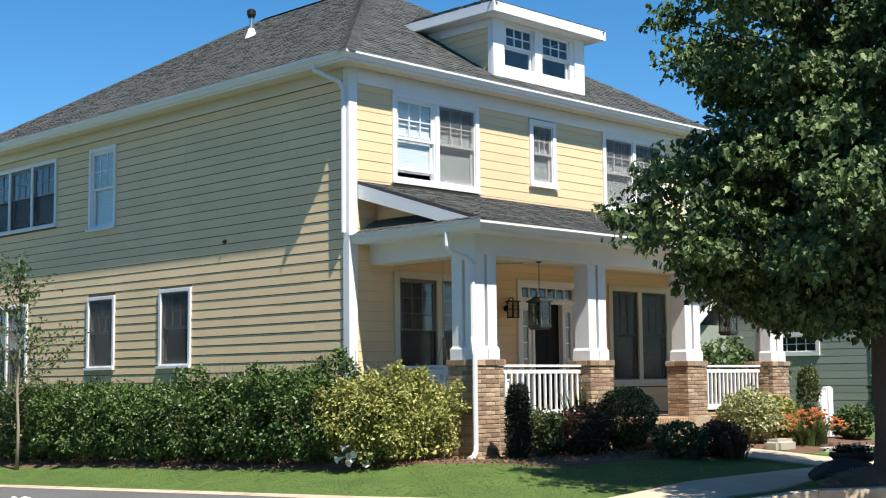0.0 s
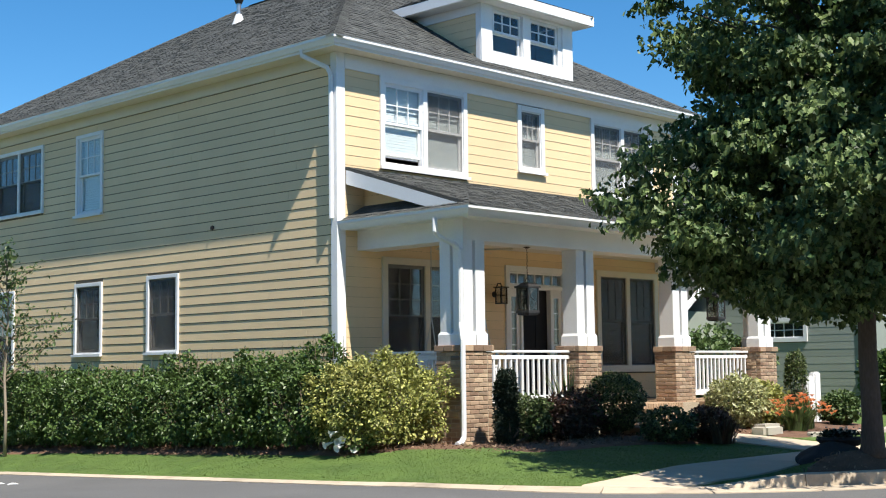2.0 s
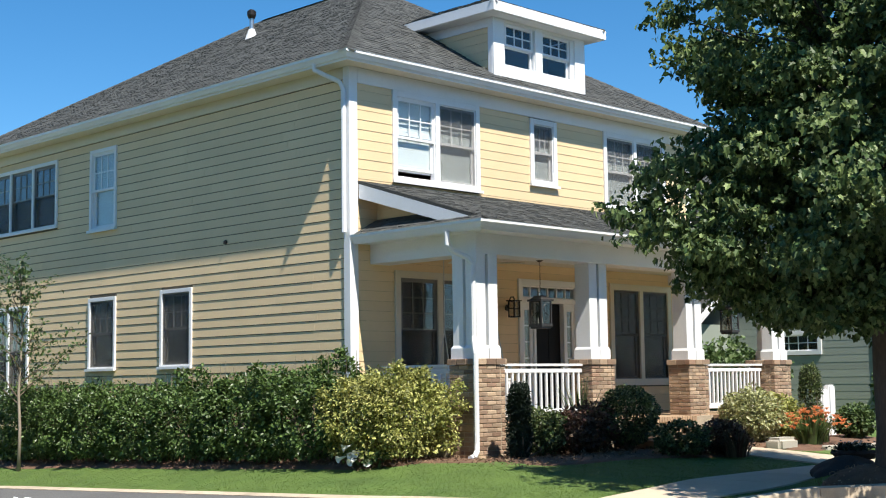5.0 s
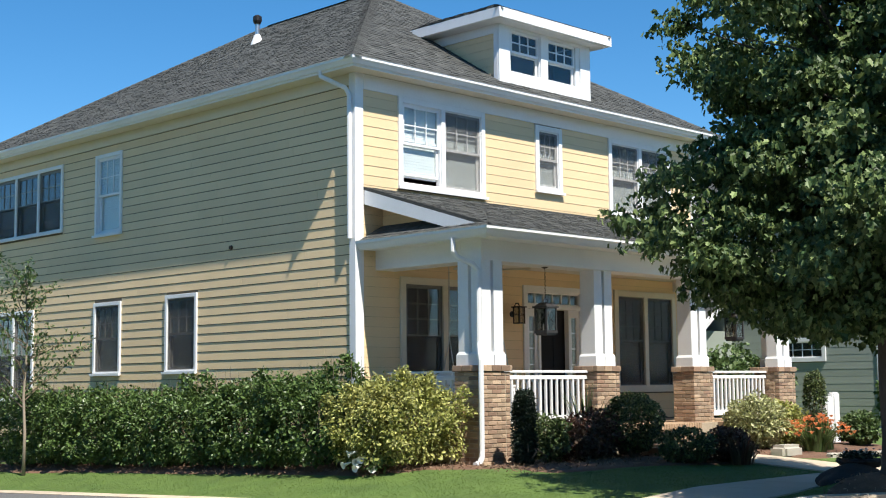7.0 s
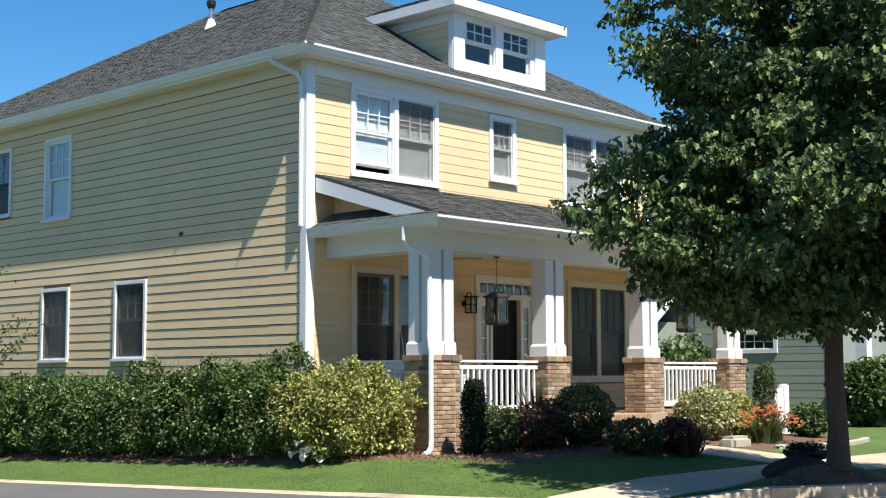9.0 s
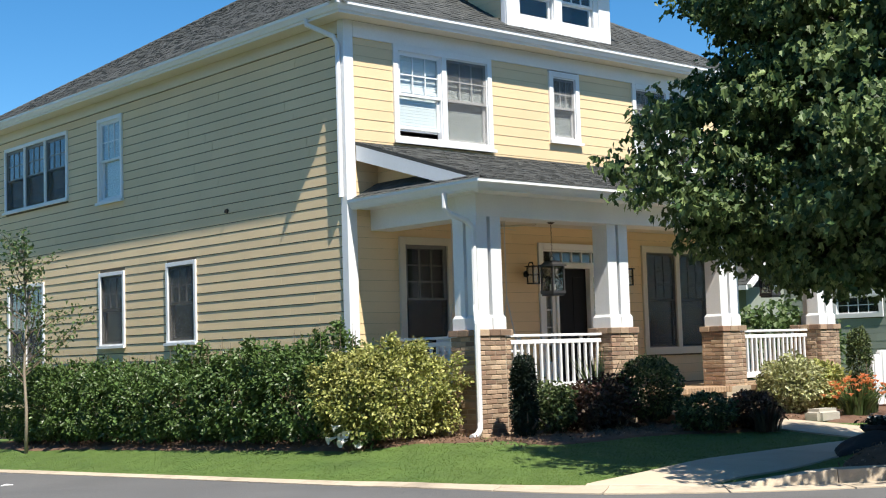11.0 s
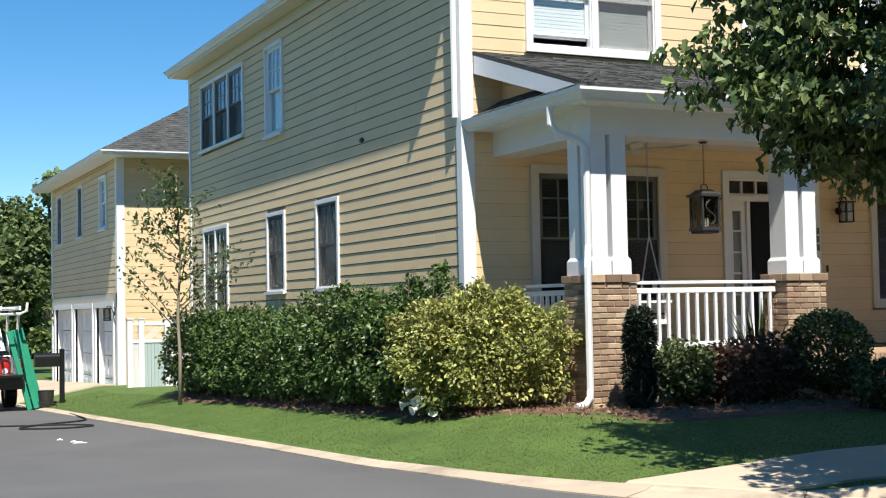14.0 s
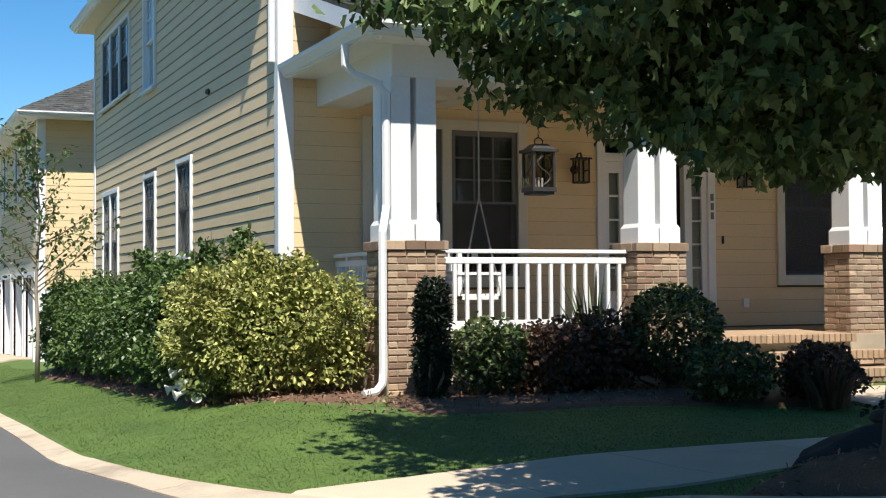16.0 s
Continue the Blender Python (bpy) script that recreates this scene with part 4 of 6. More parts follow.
def pier(x, y, deep_=PW):
    """A brick pier as wide as PW and deep_ from front to back, with a proud cap."""
    bm = bmesh.new()
    hx, hy = PW / 2, deep_ / 2
    box(bm, x - hx + 0.012, x + hx - 0.012, y - hy + 0.012, y + hy - 0.012, -0.35, 1.40)
    core = part("pier", bm, MORTAR, house)
    course = 0.0677
    c = 0
    z = 1.404 - course / 2
    long_runs = ([(-0.207, BR, 1), (-0.004, BR, 1), (0.149, HALF, 1)], [(-0.255, HALF, 1), (-0.105, BR, 1), (0.098, BR, 1)])
    short_runs = ([(-0.1335, BR, 1), (0.0695, BR, 1), (0.200, HALF, 0.58)], [(-0.200, HALF, 0.58), (-0.0695, BR, 1), (0.1335, BR, 1)])
    while z > -0.25:
        for q in range(4):
            m0 = Matrix.Translation((x, y, z)) @ Matrix.Rotation(q * math.pi / 2, 4, "Z")
            face = hx if q % 2 else hy
            runs = short_runs if q % 2 and deep_ < PW else long_runs
            for u, me, k in runs[c % 2]:
                j = brng.uniform(-0.003, 0.003)
                piece("brick", me, core, m0 @ Matrix.Translation((u, -face + 0.046 + j, brng.uniform(-0.002, 0.002))) @ Matrix.Rotation(brng.uniform(-0.012, 0.012), 4, "Z") @ Matrix.Diagonal((k, 1, 1, 1)))
        z -= course
        c += 1
    for q in range(4):                                # the cap: bricks on edge, a little proud
        m0 = Matrix.Translation((x, y, 1.452)) @ Matrix.Rotation(q * math.pi / 2, 4, "Z")
        face = (hx if q % 2 else hy) - 0.022
        for u in ((-0.149, 0.058) if q % 2 and deep_ < PW else (-0.229, -0.022, 0.185)):
            piece("brick", CAPB, core, m0 @ Matrix.Translation((u, -face + brng.uniform(-0.003, 0.003), 0)))
    bm = bmesh.new()
    box(bm, x - hx + 0.065, x + hx - 0.065, y - hy + 0.065, y + hy - 0.065, 1.39, 1.497)
    part("cap_filling", bm, MORTAR, core)
    return core


CAPB = brick_mesh(0.198, 0.092, 0.092, BRICK)
for k, (x, y) in enumerate(PIERS):
    pier(x, y, 0.46 if k in (1, 2) else PW)
steps = thing("porch_steps", "brick steps with a rowlock edge", "steps")
steps.parent = house
for key in ("label", "category"):
    del steps[key]
STEP = [(PF, -2.36), (PF - 0.17, -2.72), (PF - 0.34, -3.08)]
for k, (z, y) in enumerate(STEP):
    xa, xb = (0.33, W - 0.28) if k == 0 else (3.6, 6.1)
    bm = bmesh.new()
    box(bm, xa + 0.01, xb - 0.01, y - 0.11, y - 0.001 if k == 0 else y + 0.23, -0.3, z - 0.012)
    if k:
        box(bm, xa + 0.01, xb - 0.01, y - 0.36 + 0.24, y + 0.23, -0.3, z - 0.1)
    part("tread", bm, MORTAR, steps)
    n = int((xb - xa) / 0.0762)
    for i in range(n):
        u = xa + (i + 0.5) * 0.0762
        if any(abs(u - px_) < 0.34 for px_, _ in PIERS) and k == 0:
            continue
        piece("brick", PROW, steps, Matrix.Translation((u, y - 0.12, z - 0.046 + brng.uniform(-0.002, 0.002))))
    if k:
        for i in range(int((xb - xa) / 0.203)):
            piece("brick", BR, steps, Matrix.Translation((xa + (i + 0.5) * 0.203, y - 0.18, z - 0.125)))


# ---- foliage ----
def leaf_cloud(points, size, rng, out=None, droop=0.25, lobed=False, width=0.5, flat=0.45, face=0.5, lean=0.8):
    """Folded leaves at the given points; out: the way each one leans; face: how far their upper sides turn outwards."""
    n = len(points)
    d = rng.normal(size=(n, 3))
    if out is not None:
        d = d * 0.75 + out * lean
    d[:, 2] -= droop
    d /= np.linalg.norm(d, axis=1)[:, None] + 1e-9
    up = rng.normal(size=(n, 3)) * (1 - flat)
    up[:, 2] += flat * 2
    if out is not None:
        up += out * face
    side = np.cross(d, up)
    side /= np.linalg.norm(side, axis=1)[:, None] + 1e-9
    nrm = np.cross(side, d)
    L = size * rng.uniform(0.65, 1.25, (n, 1))
    Wd = L * width
    if lobed:
        prof = ((0, 0.0), (-0.75, 0.12), (-0.62, 0.42), (-1.0, 0.66), (-0.36, 0.68), (0, 1.1), (0.36, 0.68), (1.0, 0.66), (0.62, 0.42), (0.75, 0.12))
    else:
        prof = ((0, 0.0), (-0.8, 0.3), (-0.75, 0.62), (0, 1.0), (0.75, 0.62), (0.8, 0.3))
    k = len(prof)
    V = np.empty((n, k, 3))
    for i, (u, v) in enumerate(prof):
        V[:, i] = points + side * (Wd * u) + d * (L * v) + nrm * (L * (0.16 * abs(u) - 0.12 * v * v))
    base = np.arange(n)[:, None] * k
    if lobed:
        f = np.concatenate([base + np.array([[0, 1, 2, 5]]), base + np.array([[2, 3, 4, 5]]), base + np.array([[0, 5, 8, 9]]), base + np.array([[5, 6, 7, 8]])])
    else:
        f = np.concatenate([base + np.array([[0, 1, 2, 3]]), base + np.array([[0, 3, 4, 5]])])
    return V.reshape(-1, 3), f


def blob_points(rng, n, centre, radii, fill=0.35, lump=0.22, lump_scale=2.2, floor=None, flat_top=0.0, seed=0.0):
    """Points in an uneven crown: an ellipsoid whose outline swells and dips, thicker near its skin."""
    d = rng.normal(size=(n, 3))
    d /= np.linalg.norm(d, axis=1)[:, None]
    r = 1 - fill * rng.random(n) ** 1.7
    s = np.array([noise.noise(Vector((a * lump_scale + seed, b * lump_scale, c * lump_scale))) + 0.5 * noise.noise(Vector((a * lump_scale * 2.7, b * lump_scale * 2.7 + seed, c * lump_scale * 2.7))) for a, b, c in d])
    r = r * (1 + lump * s)
    q = np.sign(d) * np.abs(d) ** (1 - flat_top)
    p = q * r[:, None] * np.array(radii) + np.array(centre)
    if floor is not None:
        keep = p[:, 2] > floor
        p, d = p[keep], d[keep]
    return p, d


def stems(bm, foot, tips, r0, rng, bend=0.1, sides=5):
    for t in tips:
        a, b = Vector(foot), Vector(t)
        m = a.lerp(b, 0.5) + Vector(rng.normal(size=3) * bend)
        tube(bm, [a, a.lerp(m, 0.6), m, b], [r0, r0 * 0.8, r0 * 0.6, r0 * 0.25], sides)


def shrub(name, label, category, x, y, radii, n, size, material, seed, z_mid=None, group="", lump=0.22, fill=0.4, width=0.5, flat_top=0.0, stem_mat=None, floor=0.04, sprays=0):
    rng = np.random.default_rng(seed)
    z = gz(x, y) + 0.02
    ob = thing(name, label, category, (x, y, z), group)
    c = (0, 0, z_mid if z_mid is not None else radii[2])
    p, d = blob_points(rng, n, c, radii, fill, lump, floor=floor, flat_top=flat_top, seed=seed * 1.7)
    count = len(p)
    for i in range(sprays):                           # loose sprays that break the outline
        k = rng.integers(0, count)
        if p[k, 2] < c[2] * 0.5:
            continue
        q, e = blob_points(rng, 90, p[k] * 1.0 + d[k] * 0.07, (0.13, 0.13, 0.12), 0.9, 0.4, seed=i)
        p, d = np.concatenate([p, q]), np.concatenate([d, e * 0.4 + d[k] * 0.8])
    V, Fc = leaf_cloud(p, size, rng, d, 0.1, width=width)
    raw("foliage", V, Fc, material, ob)
    bm = bmesh.new()
    tips = [(float(a) * 0.75, float(b) * 0.75, float(cc)) for a, b, cc in p[rng.integers(0, len(p), 14)]]
    stems(bm, (0, 0, -0.05), tips, 0.02, rng)
    part("woody_base", bm, stem_mat or TWIG, ob)
    return ob


# hedge along the side wall
rs = random.Random(5)
for k, (y, top) in enumerate(((-0.1, 1.42), (1.4, 1.33), (2.95, 1.24), (4.5, 1.16), (6.1, 1.14), (7.7, 1.17), (9.2, 1.2))):
    zz = gz(-0.75, y)
    h = (top - zz) / 2 + 0.05
    shrub("hedge_shrub", "dense glossy dark green hedge shrub with loose new shoots", "shrub", -0.78, y, (0.80, 1.15, h), 8200, 0.068, HOLLY, 40 + k, z_mid=h - 0.12, group="hedge along the side wall", lump=0.34, fill=0.36, flat_top=0.22, width=0.4, floor=0.03, sprays=34)
    rng = np.random.default_rng(90 + k)
    p = np.stack([rng.uniform(-0.5, 0.5, 60), rng.uniform(-1, 1, 60), h * 2 + rng.uniform(-0.1, 0.16, 60)], 1)
    bm = bmesh.new()
    for a in p[:9]:
        tube(bm, [(a[0], a[1], h * 1.7), (a[0] + 0.02, a[1] + 0.02, a[2])], [0.005, 0.002], 4)
    hs = [o for o in bpy.data.objects if o.name.startswith("hedge_shrub") and o.parent is None][-1]
    tagged(part("new_shoots", bm, TWIG, hs), kind="stuff")
shrub("golden_shrub", "broad rounded shrub with yellow-green and bronze leaves", "shrub", -0.58, -1.54, (0.98, 0.98, 0.68), 11500, 0.058, GOLDEN, 61, z_mid=0.60, floor=0.08, sprays=115, lump=0.26, fill=0.42, flat_top=0.14, width=0.36)
# before the porch
shrub("columnar_yew", "narrow dark upright evergreen beside the brick pier", "shrub", 0.53, -3.13, (0.15, 0.15, 0.56), 7000, 0.055, DARK_LEAF, 62, z_mid=0.54, lump=0.12, fill=0.9, width=0.25, flat_top=0.35)
for k, (x, y, r, h) in enumerate(((1.15, -2.98, 0.40, 0.34), (1.85, -3.0, 0.42, 0.33), (2.45, -2.95, 0.38, 0.36))):
    shrub("azalea", "low bronze-green azalea in the shade", "shrub", x, y, (r, r * 0.9, h), 2600, 0.055, RED_LEAF if k else BOX_LEAF, 63 + k, group="azaleas before the railing", z_mid=h + 0.03, fill=0.6, lump=0.35)
shrub("boxwood_ball", "round clipped green shrub before the porch pier", "shrub", 3.1, -3.17, (0.50, 0.48, 0.46), 6500, 0.045, BOX_LEAF, 70, z_mid=0.56, lump=0.1, fill=0.3)
for k, (x, y, r, h) in enumerate(((3.05, -4.2, 0.42, 0.26), (3.92, -4.42, 0.38, 0.26))):
    shrub("low_shrub", "low dark spreading shrub at the edge of the bed", "shrub", x, y, (r, r, h), 2800, 0.05, BOX_LEAF if not k else RED_LEAF, 72 + k, group="low shrubs by the path", z_mid=h, lump=0.3)
shrub("variegated_shrub", "rounded shrub with cream-edged pale green leaves", "shrub", 6.72, -3.2, (0.52, 0.52, 0.46), 5200, 0.07, PALE_LEAF, 75, z_mid=0.46, lump=0.28, width=0.36)
shrub("columnar_yew", "narrow upright evergreen behind the orange lilies", "shrub", 8.78, -3.2, (0.18, 0.18, 0.70), 4200, 0.06, BOX_LEAF, 76, z_mid=0.68, lump=0.15, width=0.25, flat_top=0.3)
shrub("garden_shrub", "loose green shrub beside the porch pier", "shrub", 9.35, -1.85, (0.40, 0.36, 0.84), 3200, 0.09, GOLDEN, 77, z_mid=0.85, lump=0.4, fill=0.7)
shrub("garden_shrub", "small green shrub beside the white post", "shrub", 9.45, -3.75, (0.36, 0.36, 0.30), 2200, 0.07, FRESH_LEAF, 78, z_mid=0.3, lump=0.35)
shrub("garden_shrub", "low yellowish shrub among the lilies", "shrub", 7.9, -3.0, (0.45, 0.4, 0.42), 2400, 0.07, GOLDEN, 79, z_mid=0.4, lump=0.3)
shrub("garden_shrub", "green shrubs beyond the porch railing", "shrub", 12.2, 1.2, (1.4, 1.5, 1.05), 6000, 0.12, FRESH_LEAF, 80, z_mid=1.0, lump=0.35)
for k, (x, y, r, h) in enumerate(((14.9, -2.4, 0.9, 0.74), (17.3, -4.2, 1.2, 1.1), (19.5, -4.6, 1.2, 1.2))):
    shrub("dark_shrub", "tall dark evergreen shrub before the neighbouring house", "shrub", x, y, (r, r, h), 4200, 0.12, HOLLY, 81 + k, group="shrubs before the neighbouring house", z_mid=h)


def strap_plant(name, label, category, x, y, n, length, material, seed, spread=0.6, flowers=None, nf=0, width=0.018):
    """Arching strap leaves from one crown, and star flowers on stalks."""
    rng = np.random.default_rng(seed)
    ob = thing(name, label, category, (x, y, gz(x, y) + 0.02))
    V, Fc = [], []
    for i in range(n):
        a = rng.uniform(0, 2 * math.pi)
        s = rng.uniform(0.15, 1.0) * spread
        L = length * rng.uniform(0.7, 1.15)
        r0 = rng.uniform(0, 0.35) * spread
        dx, dy = math.cos(a), math.sin(a)
        k = len(V)
        for j in range(5):
            t = j / 4
            out = r0 + s * L * t * (0.5 + 0.6 * t)
            up = L * (t - 0.75 * s * t * t)
            w = width * (1 - t ** 2) + 0.001
            V += [(dx * out - dy * w, dy * out + dx * w, up), (dx * out + dy * w, dy * out - dx * w, up)]
        Fc += [(k + 2 * j, k + 2 * j + 1, k + 2 * j + 3, k + 2 * j + 2) for j in range(4)]
    raw("leaves", V, Fc, material, ob)
    for i in range(nf):
        a, r = rng.uniform(0, 2 * math.pi), spread * rng.uniform(0.0, 0.95) ** 0.6
        hx, hy, hz = math.cos(a) * r, math.sin(a) * r, length * rng.uniform(0.85, 1.1) * (1 - 0.5 * (r / spread) ** 2)
        V, Fc = [], []
        lean = rng.uniform(0, 2 * math.pi)
        for pnum in range(6):
            b = pnum * math.pi / 3 + lean
            c, s_ = math.cos(b), math.sin(b)
            k = len(V)
            V += [(hx, hy, hz - 0.035), (hx + c * 0.035 - s_ * 0.02, hy + s_ * 0.035 + c * 0.02, hz + 0.01), (hx + c * 0.085, hy + s_ * 0.085, hz + 0.015), (hx + c * 0.035 + s_ * 0.02, hy + s_ * 0.035 - c * 0.02, hz + 0.01)]
            Fc += [(k, k + 1, k + 2, k + 3)]
        raw("flower", V, Fc, flowers, ob)
    return ob


strap_plant("yucca", "spiky dark sword-leaved plant before the railing", "plant", 2.46, -2.72, 30, 1.25, BOX_LEAF, 3, 0.35, width=0.024)
strap_plant("daylily", "clump of orange daylilies in full bloom", "flower", 7.12, -4.12, 190, 0.60, FRESH_LEAF, 4, 0.65, ORANGE, 46)
strap_plant("daylily", "clump of orange daylilies in full bloom", "flower", 7.68, -3.95, 150, 0.60, FRESH_LEAF, 5, 0.6, ORANGE, 40)
strap_plant("daylily", "dark daylily clump with bronze leaf tips in shade", "plant", 3.72, -4.78, 110, 0.5, RED_LEAF, 6, 0.55)
# white trumpet flowers under the golden shrub
fl = thing("white_lily", "drooping white trumpet flowers under the shrub", "flower", (-1.34, -1.60, gz(-1.34, -1.60) + 0.08))
frng = np.random.default_rng(12)
V, Fc = leaf_cloud(np.stack([frng.uniform(-0.1, 0.3, 260), frng.uniform(-0.45, 0.15, 260), frng.uniform(0.02, 0.2, 260)], 1), 0.07, frng, width=0.3)
raw("leaves", V, Fc, FRESH_LEAF, fl)
for a, b, c, d_ in ((-0.10, -0.05, 0.28, 2.6), (-0.02, -0.14, 0.20, 3.4), (-0.12, 0.06, 0.12, 2.9), (0.02, -0.20, 0.07, 4.2), (-0.05, 0.02, 0.17, 3.9), (0.02, -0.12, 0.52, 5.0), (-0.08, -0.12, 0.08, 3.2)):
    bm = bmesh.new()
    v = Vector((math.cos(d_), math.sin(d_), -0.3)).normalized()
    p0 = Vector((a, b, c))
    tube(bm, [p0, p0 + v * 0.06, p0 + v * 0.11, p0 + v * 0.145], [0.009, 0.018, 0.028, 0.058], 10, ends=False)
    part("trumpet_flower", bm, PETAL, fl)


# the maple between pavement and street
def tree(name, label, x, y, seed):
    rng = np.random.default_rng(seed)
    z0 = gz(x, y) - 0.05
    ob = thing(name, label, "tree", (x, y, z0))
    bm = bmesh.new()
    pts = [(0, 0, 0), (0.0, 0.0, 0.12), (0.01, 0.0, 0.5), (0.0, 0.02, 1.2), (0.02, 0.02, 1.9), (0.0, 0.05, 3.2), (0.05, 0.0, 5.0), (0.02, 0.02, 7.2)]
    tube(bm, pts, [0.20, 0.15, 0.125, 0.115, 0.11, 0.08, 0.045, 0.015], 12)
    part("trunk", bm, BARK, ob, smooth=True)
    prof_z = [1.75, 1.95, 2.4, 2.6, 2.9, 3.4, 3.8, 4.2, 4.55, 4.8, 5.2, 5.7, 6.6, 7.2, 7.7, 8.9]
    prof_r = [1.0, 1.7, 2.5, 2.9, 3.35, 3.45, 3.1, 2.75, 2.6, 2.7, 2.9, 2.95, 1.8, 0.9, 0.4, 0.2]
    sun_z = [1.75, 2.4, 3.0, 3.8, 4.5, 5.2, 6.0, 6.8, 7.5]
    sun_r = [1.0, 2.2, 3.0, 3.4, 3.35, 2.7, 1.8, 0.9, 0.3]  # towards the sun the crown is a cone over a shaded skirt
    P, N = [], []
    limb_bm = bmesh.new()
    tips = []
    for i in range(400):
        z = 1.95 + 5.1 * rng.random() ** 1.1
        top = min(1.0, max(0.0, (z - 3.8) / 1.2))     # the upper crown is looser
        a = rng.uniform(0, 2 * math.pi)
        q = max(0.0, -math.sin(a))
        R = ((1 - q) * np.interp(z, prof_z, prof_r) + q * np.interp(z, sun_z, sun_r)) * (1 + 0.13 * noise.noise(Vector((2.2 * math.cos(a), 2.2 * math.sin(a), z * 1.1))))
        R *= 1 - 0.42 * math.exp(-((z - 4.5) / 0.45) ** 2) * max(0.0, math.cos(a - 2.3)) ** 0.6
        R *= 1 - 0.10 * max(0.0, math.cos(a - 3.9)) * min(1.0, max(0.0, (4.3 - z) / 0.5))
        s = rng.uniform(0.28, 0.58) * (1 - 0.2 * top)
        if z < 3.1 and rng.random() < 0.25:
            continue
        r = min(R * math.sqrt(rng.uniform(0.02, 1.12)), R - s * rng.uniform(0.75, 1.1))
        c = np.array([math.cos(a) * r, math.sin(a) * r, z])
        if i % 9 == 0 and z < 4.2:                    # thick foliage round the stem
            c[:2] *= 0.5
        tips.append(c)
        shoots, d = blob_points(rng, int((64 - 10 * top) * s / 0.45), c, (s * 1.2, s * 1.2, s * 0.7), 0.8, 0.35, seed=i)
        k = rng.integers(5, 9, len(shoots))           # a whorl of leaves at each shoot's end
        p = np.repeat(shoots, k, 0) + rng.normal(size=(k.sum(), 3)) * np.array([0.055, 0.055, 0.03])
        p = p[p[:, 2] > 1.60 + 0.30 * np.maximum(0, np.hypot(p[:, 0], p[:, 1]) - 1.35)]
        o = p - np.array([0, 0, z - 0.6])
        o /= np.linalg.norm(o, axis=1)[:, None] + 1e-6
        P.append(p)
        N.append(o)
    P, N = np.concatenate(P), np.concatenate(N)
    V, Fc = leaf_cloud(P, 0.086, rng, N, 0.9, lobed=True, width=0.46, flat=0.3, face=1.4, lean=0.2)
    raw("crown", V, Fc, MAPLE, ob)
    for c in tips[:45]:
        zb = max(1.95, c[2] - 0.55 * math.hypot(c[0], c[1]) - 0.2)
        b = Vector((0.02, 0.02, zb))
        t = Vector(c)
        m = b.lerp(t, 0.5) + Vector((0, 0, 0.12 * (t - b).length)) + Vector(rng.normal(size=3) * 0.08)
        tube(limb_bm, [b, b.lerp(m, 0.5), m, t], [0.03, 0.025, 0.017, 0.006], 6)
    part("branching", limb_bm, BARK, ob, smooth=True)
    return ob


tree("maple_tree", "maple with a dense dark green crown on a grey trunk", 1.25, -8.50, 17)


def sapling(x, y, seed):
    rng = np.random.default_rng(seed)
    z0 = gz(x, y)
    ob = thing("young_tree", "slender young tree with sparse upright branches", "tree", (x, y, z0))
    bm = bmesh.new()
    tube(bm, [(0, 0, -0.05), (0.01, 0, 0.8), (-0.02, 0.02, 1.5), (0.03, 0.0, 2.6), (0.0, 0.05, 3.4), (-0.02, 0.05, 4.0)], [0.04, 0.03, 0.025, 0.017, 0.011, 0.004], 8)
    part("trunk", bm, PALE_BARK, ob, smooth=True)
    bm = bmesh.new()
    P = []
    for i in range(30):
        zb = 1.25 + 2.5 * (i / 30)
        a = rng.uniform(0, 2 * math.pi)
        L = 1.75 * (1 - 0.6 * i / 30) * rng.uniform(0.6, 1.1)
        e = radians(rng.uniform(26, 62))
        pts = [Vector((0.0, 0.01, zb))]
        for t in (0.33, 0.66, 1.0):
            pts.append(Vector((math.cos(a) * L * t * math.cos(e), math.sin(a) * L * t * math.cos(e), zb + L * t * math.sin(e) * (1 - 0.12 * t))) + Vector(rng.normal(size=3) * 0.03))
        tube(bm, pts, [0.012, 0.009, 0.006, 0.002], 5)
        for t in np.linspace(0.2, 1.0, 20):
            k = t * 3
            j = min(int(k), 2)
            q = pts[j].lerp(pts[j + 1], k - j)
            for _ in range(2):
                P.append(np.array(q) + rng.normal(size=3) * 0.07)
    part("branching", bm, TWIG, ob)
    V, Fc = leaf_cloud(np.array(P), 0.088, rng, None, 0.3, width=0.34)
    raw("leaves", V, Fc, FRESH_LEAF, ob)


sapling(-1.80, 7.5, 8)


# woods far behind, and a magnolia
def wood(name, label, rows, seed, kind, leaves=230):
    rng = np.random.default_rng(seed)
    for x, y, h, r in rows:
        z0 = gz(x, y) - 0.1
        ob = thing(name, label, "tree", (x, y, z0), "trees beyond the street end")
        bm = bmesh.new()
        tube(bm, [(0, 0, 0), (0.1, 0, h * 0.5), (0, 0, h * 0.9)], [0.25, 0.16, 0.04], 7)
        part("trunk", bm, BARK, ob)
        P, N = [], []
        for i in range(26):
            zc = h * (0.18 + 0.78 * rng.random())
            R = r * math.sin(min(1.0, (1.02 - zc / h) * 1.5 + 0.12) * math.pi / 2)
            a = rng.uniform(0, 2 * math.pi)
            q = R * math.sqrt(rng.random())
            p, d = blob_points(rng, leaves, (math.cos(a) * q, math.sin(a) * q, zc), (r * 0.36, r * 0.36, r * 0.3), 0.5, 0.4, seed=i)
            P.append(p)
            N.append(d)
        V, Fc = leaf_cloud(np.concatenate(P), kind, rng, np.concatenate(N), 0.1, width=0.5)
        raw("crown", V, Fc, WOODS, ob)


